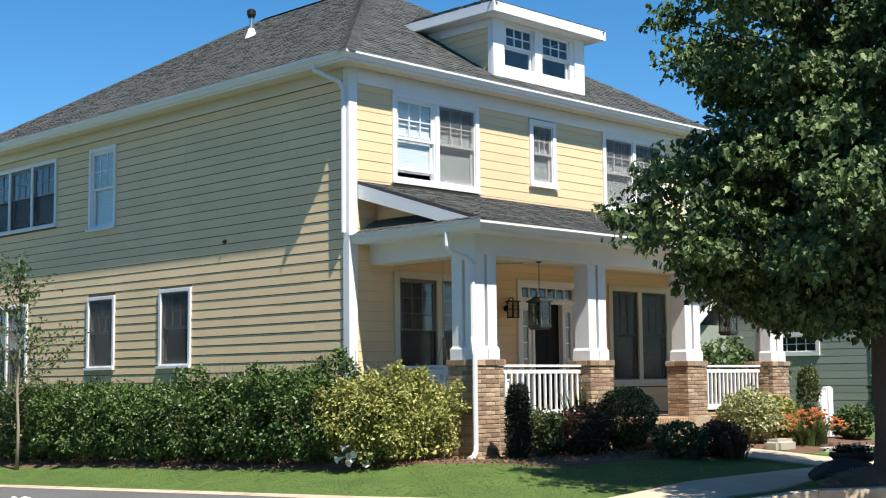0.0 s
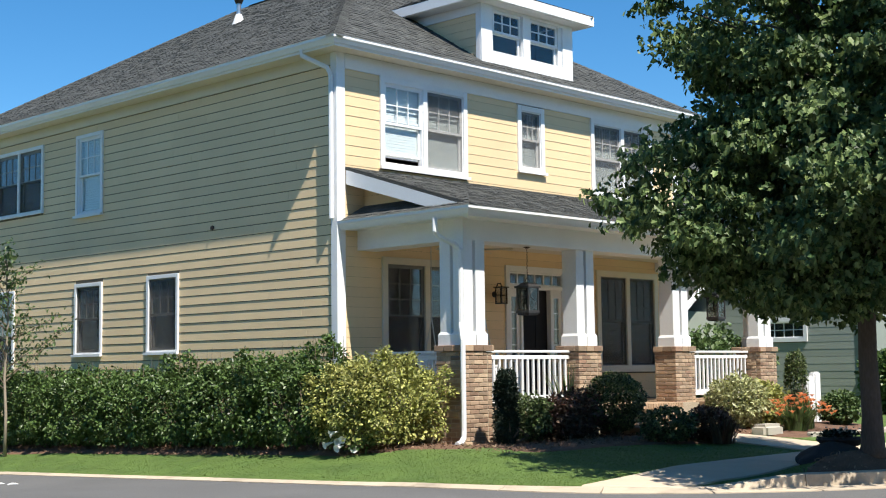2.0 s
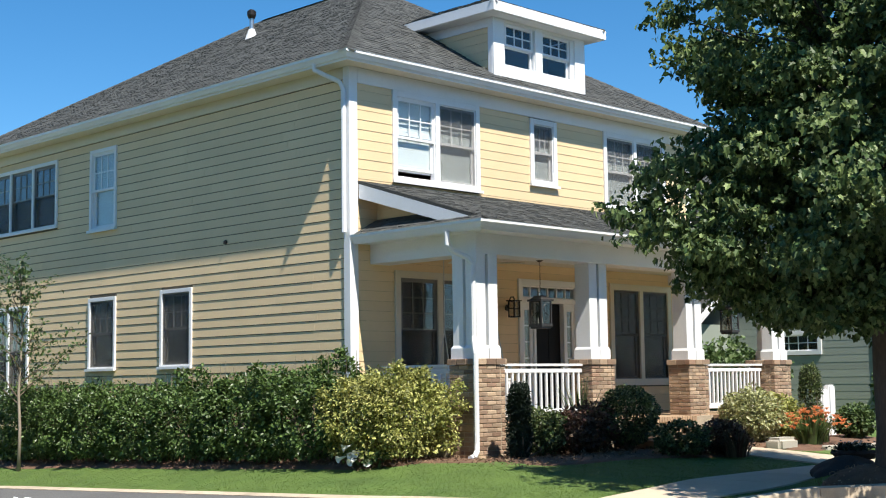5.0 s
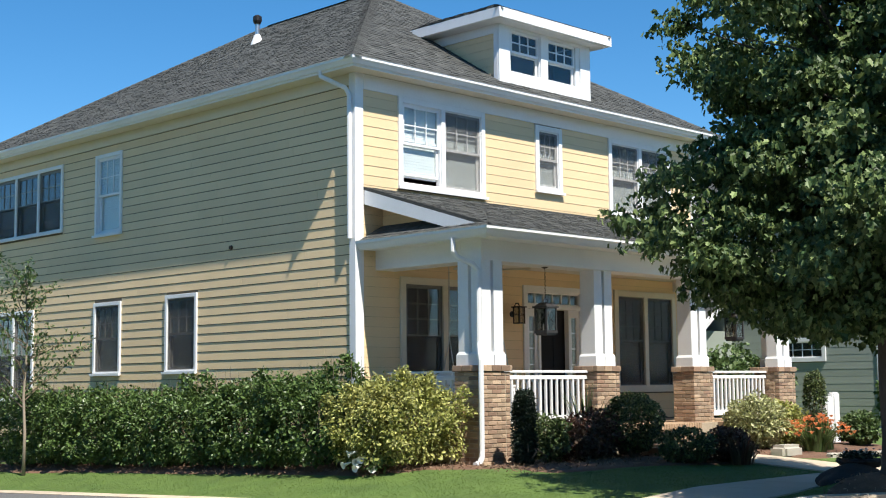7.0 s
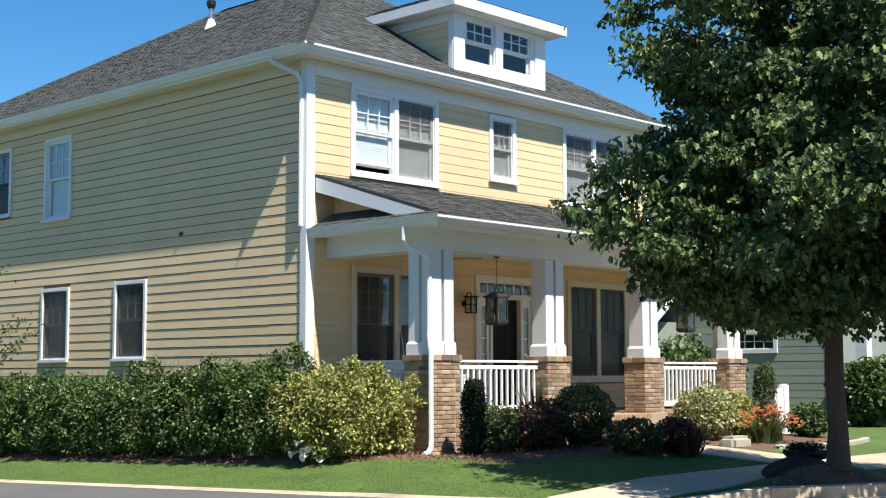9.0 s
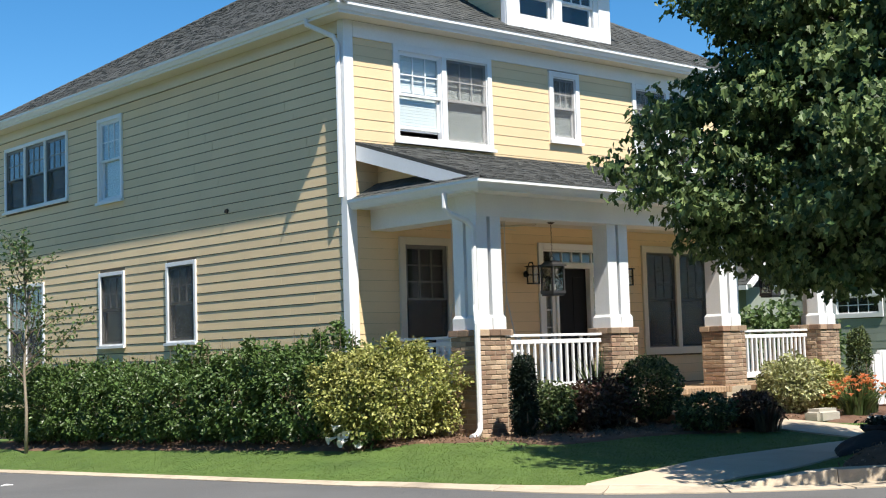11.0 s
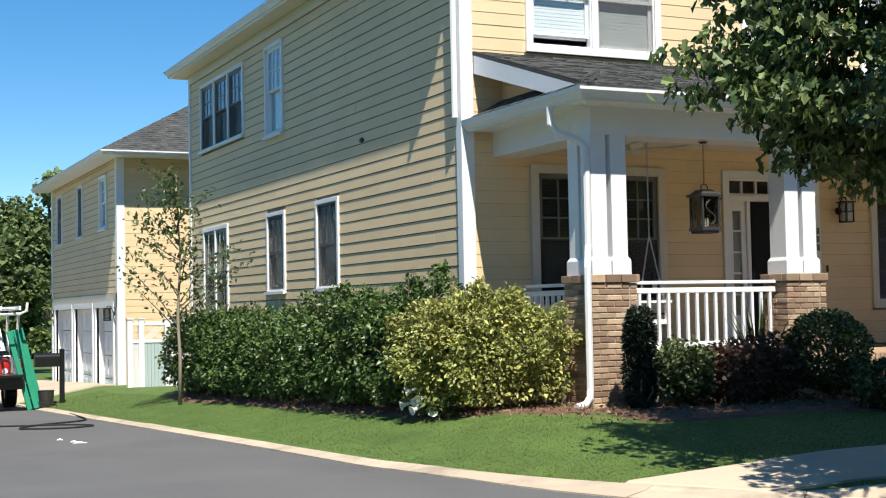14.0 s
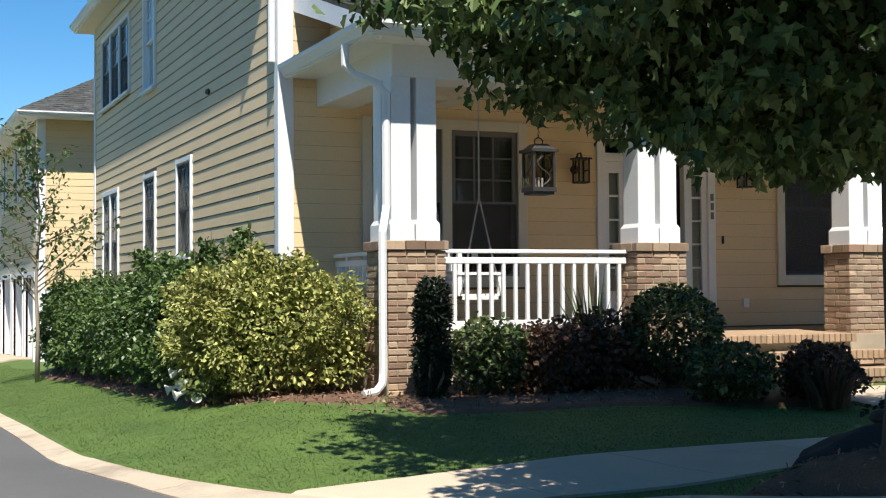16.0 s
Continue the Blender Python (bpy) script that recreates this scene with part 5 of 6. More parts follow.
wood("woodland_tree", "tall leafy tree in the woods beyond the street", [(-16 + 3.1 * i + rs.uniform(-1, 1), 66 + rs.uniform(-4, 8), rs.uniform(8.3, 10.5), rs.uniform(2.3, 3.0)) for i in range(10)], 5, 0.34)
wood("woodland_tree", "lower bushy tree at the edge of the woods", [(-15 + 2.9 * i + rs.uniform(-0.8, 0.8), 55 + rs.uniform(-3, 3), rs.uniform(3.6, 5.0), rs.uniform(2.0, 2.6)) for i in range(9)], 6, 0.32)
# two added rows, never in view, that cut sky light and darken reflections
wood("street_tree", "unseen leafy tree added across the street to block sky light", [(-34 + 6.5 * i + rs.uniform(-1, 1), -31 + rs.uniform(-2, 2), rs.uniform(9.0, 12.0), rs.uniform(3.2, 4.2)) for i in range(10)], 15, 0.8, 90)
wood("street_tree", "unseen leafy tree added across the side street to block sky light", [(-31 + rs.uniform(-2, 2), -24 + 7.0 * i + rs.uniform(-1, 1), rs.uniform(9.0, 12.0), rs.uniform(3.2, 4.2)) for i in range(9)], 16, 0.8, 90)
wood("magnolia_tree", "dense magnolia with glossy leaves beyond the garage", [(-0.7, 37.0, 5.0, 1.35)], 7, 0.24)


# ---- garage building behind the house ----
garage = thing("garage_building", "two-storey yellow garage building with three white doors", "garage")
GX, GY0, GY1 = -0.6, 18.2, 28.0
GZ = 5.12
GSIDE = Matrix.Translation((GX, 0, 0)) @ SIDE
GFRONT = Matrix.Translation((0, GY0, 0))
G_DOORS = [(-20.95, -18.75), (-24.05, -21.45), (-27.35, -24.55)]
G_WIN = [(-20.4, -19.45, 3.36, 4.82), (-23.6, -22.8, 3.34, 4.84), (-27.0, -26.1, 3.30, 4.84)]
gh = [(a, b, -1.6, 1.36) for a, b in G_DOORS] + [(a + 0.05, b - 0.05, c + 0.05, d - 0.05) for a, b, c, d in G_WIN]
gs = sheathing("side_wall", garage, GSIDE, -GY1, -GY0 - 0.001, -1.6, GZ, gh)
gf = sheathing("end_wall", garage, GFRONT, GX, 8.0, -1.6, GZ, [])
bm = bmesh.new()
box(bm, 7.8, 8.0, GY0 + 0.15, GY1, -1.6, GZ)
box(bm, GX + 0.15, 7.79, GY1 - 0.1, GY1, -1.6, GZ)
part("rear_wall", bm, SIDING, garage)
clapboards(gs, -GY1, -GY0 - 0.16, 1.72, GZ, G_WIN, SIDING, seed=51, shade_gap=0.013)
clapboards(gf, GX + 0.16, 4.0, -0.6, GZ, [], SIDING, seed=52)
for k, wdw in enumerate(G_WIN):
    window(garage, GSIDE, *wdw, blind=(1.0,) if k == 0 else (), screens=() if k == 0 else (0,), casing=0.09 if k == 0 else 0.05)
bm = bmesh.new()
box(bm, GX - 0.036, GX - 0.001, GY0 + 0.002, GY1, 1.37, 1.71)
part("band_board", bm, CREAM, garage)
for d_ in ((GX - 0.036, GX + 0.16, GY0 - 0.036, GY0 - 0.001), (GX - 0.036, GX - 0.001, GY0, GY0 + 0.16), (GX - 0.036, GX - 0.001, GY1 - 0.14, GY1)):
    bm = bmesh.new()
    box(bm, d_[0], d_[1], d_[2], d_[3], -1.4 if d_[3] > GY0 + 1 else -1.2, GZ)
    part("corner_board", bm, WHITE, garage)
for a, b in G_DOORS:
    bm = bmesh.new()
    frame_box(bm, a - 0.14, b + 0.14, -1.6, 1.50, 0.14, -0.05, 0.05)
    fr = part("garage_door", bm, WHITE, garage, m=GSIDE)
    for i in range(4):
        z = -1.12 + i * 0.62
        bm = bmesh.new()
        box(bm, a, b, 0.20, 0.24, z, z + 0.60)
        for j in range(4):
            u = a + 0.1 + j * (b - a - 0.1) / 4
            box(bm, u, u + (b - a - 0.1) / 4 - 0.1, 0.185, 0.198, z + 0.1, z + 0.5)
        part("door_panel", bm, WHITE, fr)
    bm = bmesh.new()
    box(bm, a - 0.01, a + 0.008, 0.051, 0.199, -1.6, 1.36)
    box(bm, b - 0.008, b + 0.01, 0.051, 0.199, -1.6, 1.36)
    box(bm, a + 0.009, b - 0.009, 0.051, 0.199, 1.352, 1.37)
    part("reveal", bm, WHITE, fr)
ge = 0.55
corners = [(GX - ge, GY0 - ge - 0.25), (8 + ge, GY0 - ge - 0.25), (8 + ge, GY1 + ge), (GX - ge, GY1 + ge)]
gp = 0.55
gm = (corners[0][0] + corners[1][0]) / 2
gr = gm - corners[0][0]
R0, R1 = (gm, corners[0][1] + gr, GZ + 0.08 + gr * gp), (gm, corners[2][1] - gr, GZ + 0.08 + gr * gp)
q = [(x, y, GZ + 0.08) for x, y in corners]
shingled("end_roof", garage, (q[0], q[1], R0, R0), 61)
shingled("side_roof", garage, (q[3], q[0], R0, R1), 62)
shingled("far_roof", garage, (q[1], q[2], R1, R0), 63)
shingled("rear_roof", garage, (q[2], q[3], R1, R1), 64)
bm = bmesh.new()
for x0, x1, y0, y1 in ((q[0][0] + 0.06, q[1][0] - 0.06, q[0][1] + 0.06, GY0 - 0.037), (q[0][0] + 0.06, GX - 0.037, GY0 - 0.036, q[3][1] - 0.06)):
    box(bm, x0, x1, y0, y1, GZ - 0.03, GZ - 0.012)
part("soffit", bm, WHITE, garage)
bm = bmesh.new()
sweep(bm, [(x + (0.08 if x < 0 else -0.08), y + (0.08 if y < 22 else -0.08), GZ - 0.04) for x, y in (corners[3], corners[0], corners[1])], GUT)
part("gutter", bm, WHITE, garage)
bm = bmesh.new()
sweep(bm, [(x + (0.08 if x < 0 else -0.08), y + (0.08 if y < 22 else -0.08), GZ - 0.04) for x, y in (corners[3], corners[0], corners[1])], [(0.0, -0.01), (0.019, -0.01), (0.019, 0.1), (0.0, 0.1)])
part("fascia", bm, WHITE, garage)

# white vinyl fence with a lattice top, between house and garage
fence = thing("vinyl_fence", "white vinyl fence with a lattice top beside the garage", "fence", (0, 15.2, 0))
fz = gz(-0.5, 15.2) - 0.3
for x in (-0.98, -0.72, -0.12, 0.30):
    bm = bmesh.new()
    box(bm, x - 0.065, x + 0.065, -0.065, 0.065, fz - 0.1, 1.05)
    soften(bm, 0.008)
    box(bm, x - 0.08, x + 0.08, -0.08, 0.08, 1.051, 1.08)
    part("post", bm, VINYL, fence)
for a, b in ((-0.915, -0.785), (-0.655, -0.185), (-0.055, 0.235)):
    PAINT = GATE_PAINT if a == -0.655 else VINYL
    n = 6
    for i in range(n):
        bm = bmesh.new()
        w = (b - a) / n
        box(bm, a + i * w + 0.004, a + (i + 1) * w - 0.004, -0.015, 0.015, fz + 0.1, 0.52)
        part("board", bm, PAINT, fence)
    for r0, r1 in ((0.52, 0.60), (0.92, 1.0), (fz + 0.02, fz + 0.1)):
        bm = bmesh.new()
        box(bm, a, b, -0.03, 0.03, r0, r1)
        part("rail", bm, VINYL, fence)
    bm = bmesh.new()
    k = int((b - a) / 0.07)
    for i in range(k + 4):
        for s in (1, -1):
            u0 = a + (i - 2) * 0.07 if s > 0 else a + (i + 2) * 0.07
            lo, hi = (u0, u0 + 0.32 * s)
            if min(lo, hi) >= a - 0.001 and max(lo, hi) <= b + 0.001:
                tube(bm, [(lo, 0.006 * s, 0.60), (hi, 0.006 * s, 0.92)], 0.011, 4)
    part("lattice", bm, VINYL, fence)


# ---- pickup with a ladder rack, parked by the kerb ----
def wheel(parent, x, y, r=0.38):
    bm = bmesh.new()
    ring = []
    for (u, rr) in ((-0.12, 0.24), (-0.13, 0.34), (-0.10, r), (0.10, r), (0.13, 0.34), (0.12, 0.24)):
        ring.append([bm.verts.new((x + u, y + rr * math.cos(a), r + rr * math.sin(a))) for a in (2 * math.pi * k / 20 for k in range(20))])
    for a, b in zip(ring, ring[1:] + ring[:1]):
        for k in range(20):
            bm.faces.new((a[k], a[(k + 1) % 20], b[(k + 1) % 20], b[k]))
    w = part("wheel", bm, RUBBER, parent)
    bm = bmesh.new()
    tube(bm, [(x - 0.09, y, r), (x + 0.09, y, r)], 0.235, 16)
    part("rim", bm, CHROME, w)


TY = 14.5
truck = thing("pickup_truck", "pickup with red machinery in its bed and a white ladder rack", "truck", (-4.33, TY, float(road_z(-4.33, TY))))
tw = 0.95
bm = bmesh.new()
box(bm, -tw, tw, 2.2, 5.3, 0.55, 1.12)
box(bm, -tw, -tw + 0.09, 0.1, 2.2, 0.55, 1.12)
box(bm, tw - 0.09, tw, 0.1, 2.2, 0.55, 1.12)
box(bm, -tw + 0.09, tw - 0.09, 0.1, 2.2, 0.55, 0.68)
soften(bm, 0.03, 2)
part("body", bm, WHITE, truck)
bm = bmesh.new()
v = box(bm, -tw + 0.06, tw - 0.06, 2.25, 4.1, 1.12, 1.80)
for i in v:
    if i.co.z > 1.5:
        i.co.x *= 0.84
        i.co.y += 0.18 if i.co.y < 3 else -0.45
soften(bm, 0.04, 2)
cab = part("cab", bm, WHITE, truck)
bm = bmesh.new()
v = box(bm, -0.76, 0.76, 2.26, 2.29, 1.16, 1.72)
for i in v:
    if i.co.z > 1.5:
        i.co.x *= 0.92
        i.co.y += 0.13
    else:
        i.co.y += 0.005
part("rear_window", bm, BLACK_PAINT, cab)
bm = bmesh.new()
box(bm, -tw + 0.02, tw - 0.02, -0.16, 0.06, 0.46, 0.72)
soften(bm, 0.03, 2)
part("bumper", bm, BLACK_PAINT, truck)
bm = bmesh.new()
box(bm, -tw + 0.1, tw - 0.1, -0.62, -0.02, 0.73, 0.78)
part("tailgate", bm, BLACK_PAINT, truck)
bm = bmesh.new()
box(bm, -0.16, 0.16, -0.166, -0.161, 0.54, 0.66)
part("plate", bm, PALE_STONE, truck)
for s in (-1, 1):
    bm = bmesh.new()
    box(bm, s * tw - 0.09 if s > 0 else -tw, tw if s > 0 else -tw + 0.09, 0.07, 0.0995, 0.80, 1.08)
    part("tail_light", bm, LENS, truck)
    wheel(truck, s * 0.78, 1.15)
    wheel(truck, s * 0.78, 4.5)
    bm = bmesh.new()
    for y in (0.25, 1.95):
        tube(bm, [(s * 0.88, y, 1.1), (s * 0.86, y + 0.15, 1.6), (s * 0.86, y, 2.05)], 0.03, 8)
    tube(bm, [(s * 0.86, -0.05, 2.06), (s * 0.86, 4.3, 2.06)], 0.032, 8)
    tube(bm, [(s * 0.86, -0.05, 2.06), (s * 0.98, -0.1, 2.12), (s * 1.0, -0.1, 2.3)], 0.03, 8)
    part("ladder_rack", bm, VINYL, truck)
for y in (0.0, 2.0, 4.1):
    bm = bmesh.new()
    tube(bm, [(-0.86, y, 2.06), (0.86, y, 2.06)], 0.03, 8)
    part("rack_crossbar", bm, VINYL, truck)
for k, (x0, z, nr) in enumerate(((-0.72, 2.16, 10), (-0.15, 2.2, 11), (0.35, 2.14, 9))):
    bm = bmesh.new()
    for u in (0, 0.38):
        box(bm, x0 + u - 0.02, x0 + u + 0.02, -0.55 - 0.2 * k, 3.6, z, z + 0.085)
    for i in range(nr):
        tube(bm, [(x0, -0.4 + i * 0.34, z + 0.04), (x0 + 0.38, -0.4 + i * 0.34, z + 0.04)], 0.018, 6)
    lad = part("ladder", bm, VINYL, truck, "white aluminium ladder on the rack")
for x, y, r, h, m_, say in ((-0.42, 0.55, 0.17, 0.40, RED_PAINT, "red petrol tank"), (0.05, 0.6, 0.15, 0.34, RED_PAINT, "red petrol engine"), (0.58, 0.42, 0.14, 0.42, RED_PAINT, "red fuel can"),
                            (0.30, 0.9, 0.16, 0.46, BLACK_PAINT, "black pump housing"), (-0.72, 0.7, 0.12, 0.5, BLACK_PAINT, "black hose reel")):
    bm = bmesh.new()
    tube(bm, [(x, y, 0.69), (x, y, 0.72), (x, y, 0.69 + h * 0.75), (x, y, 0.69 + h * 0.93), (x, y, 0.69 + h)], [r * 0.8, r, r, r * 0.75, r * 0.3], 14)
    mach = part("machine", bm, m_, truck, say, smooth=True)
    bm = bmesh.new()
    tube(bm, [(x - r - 0.04, y - r, 0.70), (x - r - 0.04, y - r, 0.74 + h), (x + r + 0.04, y - r, 0.74 + h), (x + r + 0.04, y - r, 0.70)], 0.02, 6)
    part("guard_frame", bm, CHROME, mach)
    bm = bmesh.new()
    tube(bm, [(x, y - r - 0.04, 0.84), (x, y - r + 0.02, 0.84)], 0.06, 12)
    part("pulley", bm, VINYL, mach)
# added black box: stands for the shade and dark gear in the bed
bm = bmesh.new()
box(bm, -0.84, 0.84, 1.55, 2.18, 0.69, 1.24)
soften(bm, 0.03)
part("tool_chest", bm, BLACK_PAINT, truck, "black box added for the shade and dark gear behind the cab")
for k, (dx, ln) in enumerate(((0.0, 1.75), (0.22, 1.78))):
    lad = thing("fibreglass_ladder", "green fibreglass ladder leaning against the pickup", "ladder", (-3.22 + dx * 0.6, TY - 0.1 + dx, float(road_z(-3.2, TY)) + 0.02), "green ladders")
    lad.rotation_euler = (radians(-9), radians(-13), 0)
    for u in (-0.07, 0.07):
        bm = bmesh.new()
        box(bm, u - 0.055, u + 0.055, -0.03, 0.03, 0, ln)
        soften(bm, 0.008)
        part("rail", bm, GREEN_LADDER, lad)
    for i in range(5):
        bm = bmesh.new()
        tube(bm, [(-0.07, 0.031, 0.25 + i * 0.33), (0.07, 0.031, 0.25 + i * 0.33)], 0.015, 6)
        part("rung", bm, CHROME, lad)
bk = thing("bucket", "grey plastic bucket with coiled hose beside the kerb", "bucket", (-2.92, TY + 0.1, gz(-2.92, TY + 0.1)))
bm = bmesh.new()
tube(bm, [(0, 0, 0), (0, 0, 0.34), (0, 0, 0.36)], [0.14, 0.17, 0.18], 14)
part("pail", bm, PEWTER, bk)
bm = bmesh.new()
for i in range(3):
    tube(bm, [(0.2 * math.cos(a), 0.2 * math.sin(a), 0.03 + 0.04 * i) for a in np.linspace(0, 6.1, 22)], 0.018, 5)
part("hose_coil", bm, RUBBER, bk)
hose = []
for x, y in ((-2.75, 14.4), (-2.9, 13.0), (-3.08, 10.0), (-3.3, 8.2), (-4.2, 7.3), (-4.6, 6.4), (-4.0, 5.9), (-3.5, 6.3), (-3.9, 7.0), (-4.9, 7.6), (-5.6, 8.6), (-5.8, 11), (-5.3, 13), (-4.8, 14.2)):
    hose.append(Vector((x, y, max(float(road_z(x, y)), gz(x, y) if x > -2.9 else -9) + 0.018)))
sm = []
for i in range(len(hose) - 1):
    p0, p1, p2, p3 = hose[max(i - 1, 0)], hose[i], hose[i + 1], hose[min(i + 2, len(hose) - 1)]
    for s in range(6):
        t = s / 6
        sm.append(0.5 * ((2 * p1) + (p2 - p0) * t + (2 * p0 - 5 * p1 + 4 * p2 - p3) * t * t + (3 * p1 - p0 - 3 * p2 + p3) * t ** 3))
bm = bmesh.new()
tube(bm, sm, 0.015, 6)
hz = part("garden_hose", bm, RUBBER)
tagged(hz, "dark hose looped across the asphalt", "hose")
for x, y, w in ((-4.47, 2.5, 0.05), (-4.55, 3.1, 0.04), (-4.45, 2.2, 0.09)):
    bm = bmesh.new()
    tube(bm, [(x - w, y, float(road_z(x, y)) + 0.004), (x, y + 0.02, float(road_z(x, y)) + 0.012), (x + w, y, float(road_z(x, y)) + 0.004)], [0.006, 0.016, 0.005], 6)
    tagged(part("paint_drip", bm, VINYL), "dried white paint spill on the road", "paint spill", "paint spills")

# mailbox and street lamp
mb = thing("mailbox", "black mailbox on a black post by the driveway", "mailbox", (-2.55, 14.8, gz(-2.55, 14.8)))
bm = bmesh.new()
box(bm, -0.05, 0.05, -0.05, 0.05, -0.1, 1.18)
soften(bm, 0.008)
part("post", bm, BLACK_PAINT, mb)
bm = bmesh.new()
sec = [(-0.13, 0.80), (0.13, 0.80), (0.13, 1.0)] + [(0.13 * math.cos(a), 1.0 + 0.09 * math.sin(a)) for a in np.linspace(0.3, math.pi - 0.3, 7)] + [(-0.13, 1.0)]
ra = [bm.verts.new((-0.58, u, z)) for u, z in sec]
rb = [bm.verts.new((-0.06, u, z)) for u, z in sec]
for i in range(len(sec)):
    bm.faces.new((ra[i], ra[(i + 1) % len(sec)], rb[(i + 1) % len(sec)], rb[i]))
bm.faces.new(ra[::-1])
bm.faces.new(rb)
part("box", bm, BLACK_PAINT, mb)
lamp = thing("street_lamp", "black street lamp with a lantern head", "street lamp", (-2.2, 34.0, gz(-2.2, 34.0)))
bm = bmesh.new()
tube(bm, [(0, 0, 0), (0, 0, 0.5), (0, 0, 0.55), (0, 0, 3.9)], [0.12, 0.10, 0.06, 0.05], 10)
part("pole", bm, BLACK_PAINT, lamp)
bm = bmesh.new()
tube(bm, [(0, 0, 3.9), (0, 0, 3.95), (0, 0, 4.35)], [0.08, 0.14, 0.2], 8)
part("lantern", bm, CLEAR, lamp)
bm = bmesh.new()
tube(bm, [(0, 0, 4.35), (0, 0, 4.39), (0, 0, 4.55), (0, 0, 4.62)], [0.26, 0.26, 0.08, 0.02], 8)
part("cap", bm, BLACK_PAINT, lamp)

# ---- the neighbouring house ----
nb = thing("neighbour_house", "sage green house with lap siding and white trim", "house")
NX = 16.0
NM = Matrix.Translation((NX, 0, 0)) @ SIDE
nwin = (-1.85, -0.52, 1.72, 2.32)
nw = sheathing("side_wall", nb, NM, -14.0, 0.95, -0.4, 5.4, [(nwin[0] + 0.05, nwin[1] - 0.05, nwin[2] + 0.05, nwin[3] - 0.05)])
clapboards(nw, -14.0, 0.83, -0.1, 5.4, [nwin], GREEN_SIDING, seed=71, exposure=0.18, proud=0.007, shade_gap=0.002)
bm = bmesh.new()
frame_box(bm, *nwin, 0.1, -0.045, 0.05)
wn_ = part("window", bm, WHITE, nb, m=NM)
sash("sash", wn_, None, nwin[0] + 0.1, nwin[1] - 0.1, nwin[2] + 0.1, nwin[3] - 0.1, 0.0, 4, 2, WHITE, bar=0.03)
bm = bmesh.new()
box(bm, NX - 0.036, NX - 0.001, -0.99, -0.84, -0.3, 5.4)
part("corner_board", bm, WHITE, nb)
bm = bmesh.new()
box(bm, NX, 26, -0.95, -0.82, -0.4, 5.4)
box(bm, NX + 0.15, 26, 13.8, 14.0, -0.4, 5.4)
box(bm, 25.9, 26, -0.81, 13.7, -0.4, 5.4)
part("wall", bm, GREEN_SIDING, nb)
bm = bmesh.new()
box(bm, NX + 0.2, 25, 2.2, 2.3, 0, 5.3)
part("inner_wall", bm, DARK_ROOM, nb)
a0, a1, ap = (NX - 0.4, 14.4, 5.4), (NX - 0.4, -1.5, 5.4), (21, 6.4, 9.0)
shingled("roof", nb, (a0, a1, (21, -1.5, 8.6), (21, 14.4, 8.6)), 81)
shingled("roof", nb, ((26.4, -1.5, 5.4), (26.4, 14.4, 5.4), (21, 14.4, 8.6), (21, -1.5, 8.6)), 82)
# its side wing: a low gable roof with pale rake boards
bm = bmesh.new()
box(bm, 14.4, 15.96, 3.2, 7.5, -0.4, 2.55)
part("side_wing", bm, GREEN_SIDING, nb)
shingled("wing_roof", nb, ((14.1, 7.8, 2.6), (14.1, 2.9, 2.6), (15.95, 2.9, 3.9), (15.95, 7.8, 3.9)), 83)
bm = bmesh.new()
for p0, p1 in (((14.08, 2.86, 2.55), (15.95, 2.86, 3.87)), ((14.06, 2.9, 2.52), (14.06, 7.8, 2.52))):
    tube(bm, [p0, p1], 0.075, 4)
part("rake_board", bm, WHITE, nb)
npost = thing("porch_post", "white square porch post of the neighbouring house", "post", (15.6, -1.95, gz(15.6, -1.95)))
bm = bmesh.new()
box(bm, -0.14, 0.14, -0.14, 0.14, -0.1, 2.4)
box(bm, -0.19, 0.19, -0.19, 0.19, 0.9, 1.2)
part("shaft", bm, WHITE, npost)
wp = thing("gate_post", "white fence post with a stepped top beside the shrubs", "post", (9.75, -3.0, gz(9.75, -3.0)))
bm = bmesh.new()
box(bm, -0.26, 0.0, -0.06, 0.06, -0.1, 0.92)
box(bm, 0.001, 0.24, -0.07, 0.07, -0.1, 1.0)
soften(bm, 0.03, 2)
part("panel", bm, VINYL, wp)

# pale stone block at the path, and edging stones of the bed
sb = thing("stone_block", "pale cut stone block at the edge of the flower bed", "stone", (5.98, -4.22, gz(5.98, -4.22)))
bm = bmesh.new()
box(bm, -0.30, 0.30, -0.16, 0.16, -0.05, 0.19)
soften(bm, 0.06, 3)
part("block", bm, PALE_STONE, sb)
for i in range(16):
    x = 6.55 + i * 0.22
    y = -4.95 + 0.004 * (i - 7) ** 2
    bm = bmesh.new()
    box(bm, -0.1, 0.1, -0.06, 0.06, -0.04, 0.07)
    soften(bm, 0.02)
    tagged(part("edging_stone", bm, PALE_STONE, m=Matrix.Translation((x, y, gz(x, y) + 0.01)) @ Matrix.Rotation(rs.uniform(-0.2, 0.2), 4, "Z")), "small edging stone of the flower bed", "stone", "edging stones")

# dark boulder with a planter of white flowers, by the maple
bo = thing("boulder", "long dark rounded boulder on the verge", "boulder", (1.82, -7.58, gz(1.82, -7.58) - 0.03))
bm = bmesh.new()
bmesh.ops.create_icosphere(bm, subdivisions=4, radius=1)
for v in bm.verts:
    k = 1 + 0.16 * noise.noise(v.co * 1.7) + 0.06 * noise.noise(v.co * 5)
    v.co = Vector((v.co.x * 0.62 * k, v.co.y * 0.3 * k, v.co.z * 0.19 * k + 0.12 + 0.10 * v.co.x))
bo_m = part("stone", bm, STONE, bo, smooth=True)
bm = bmesh.new()
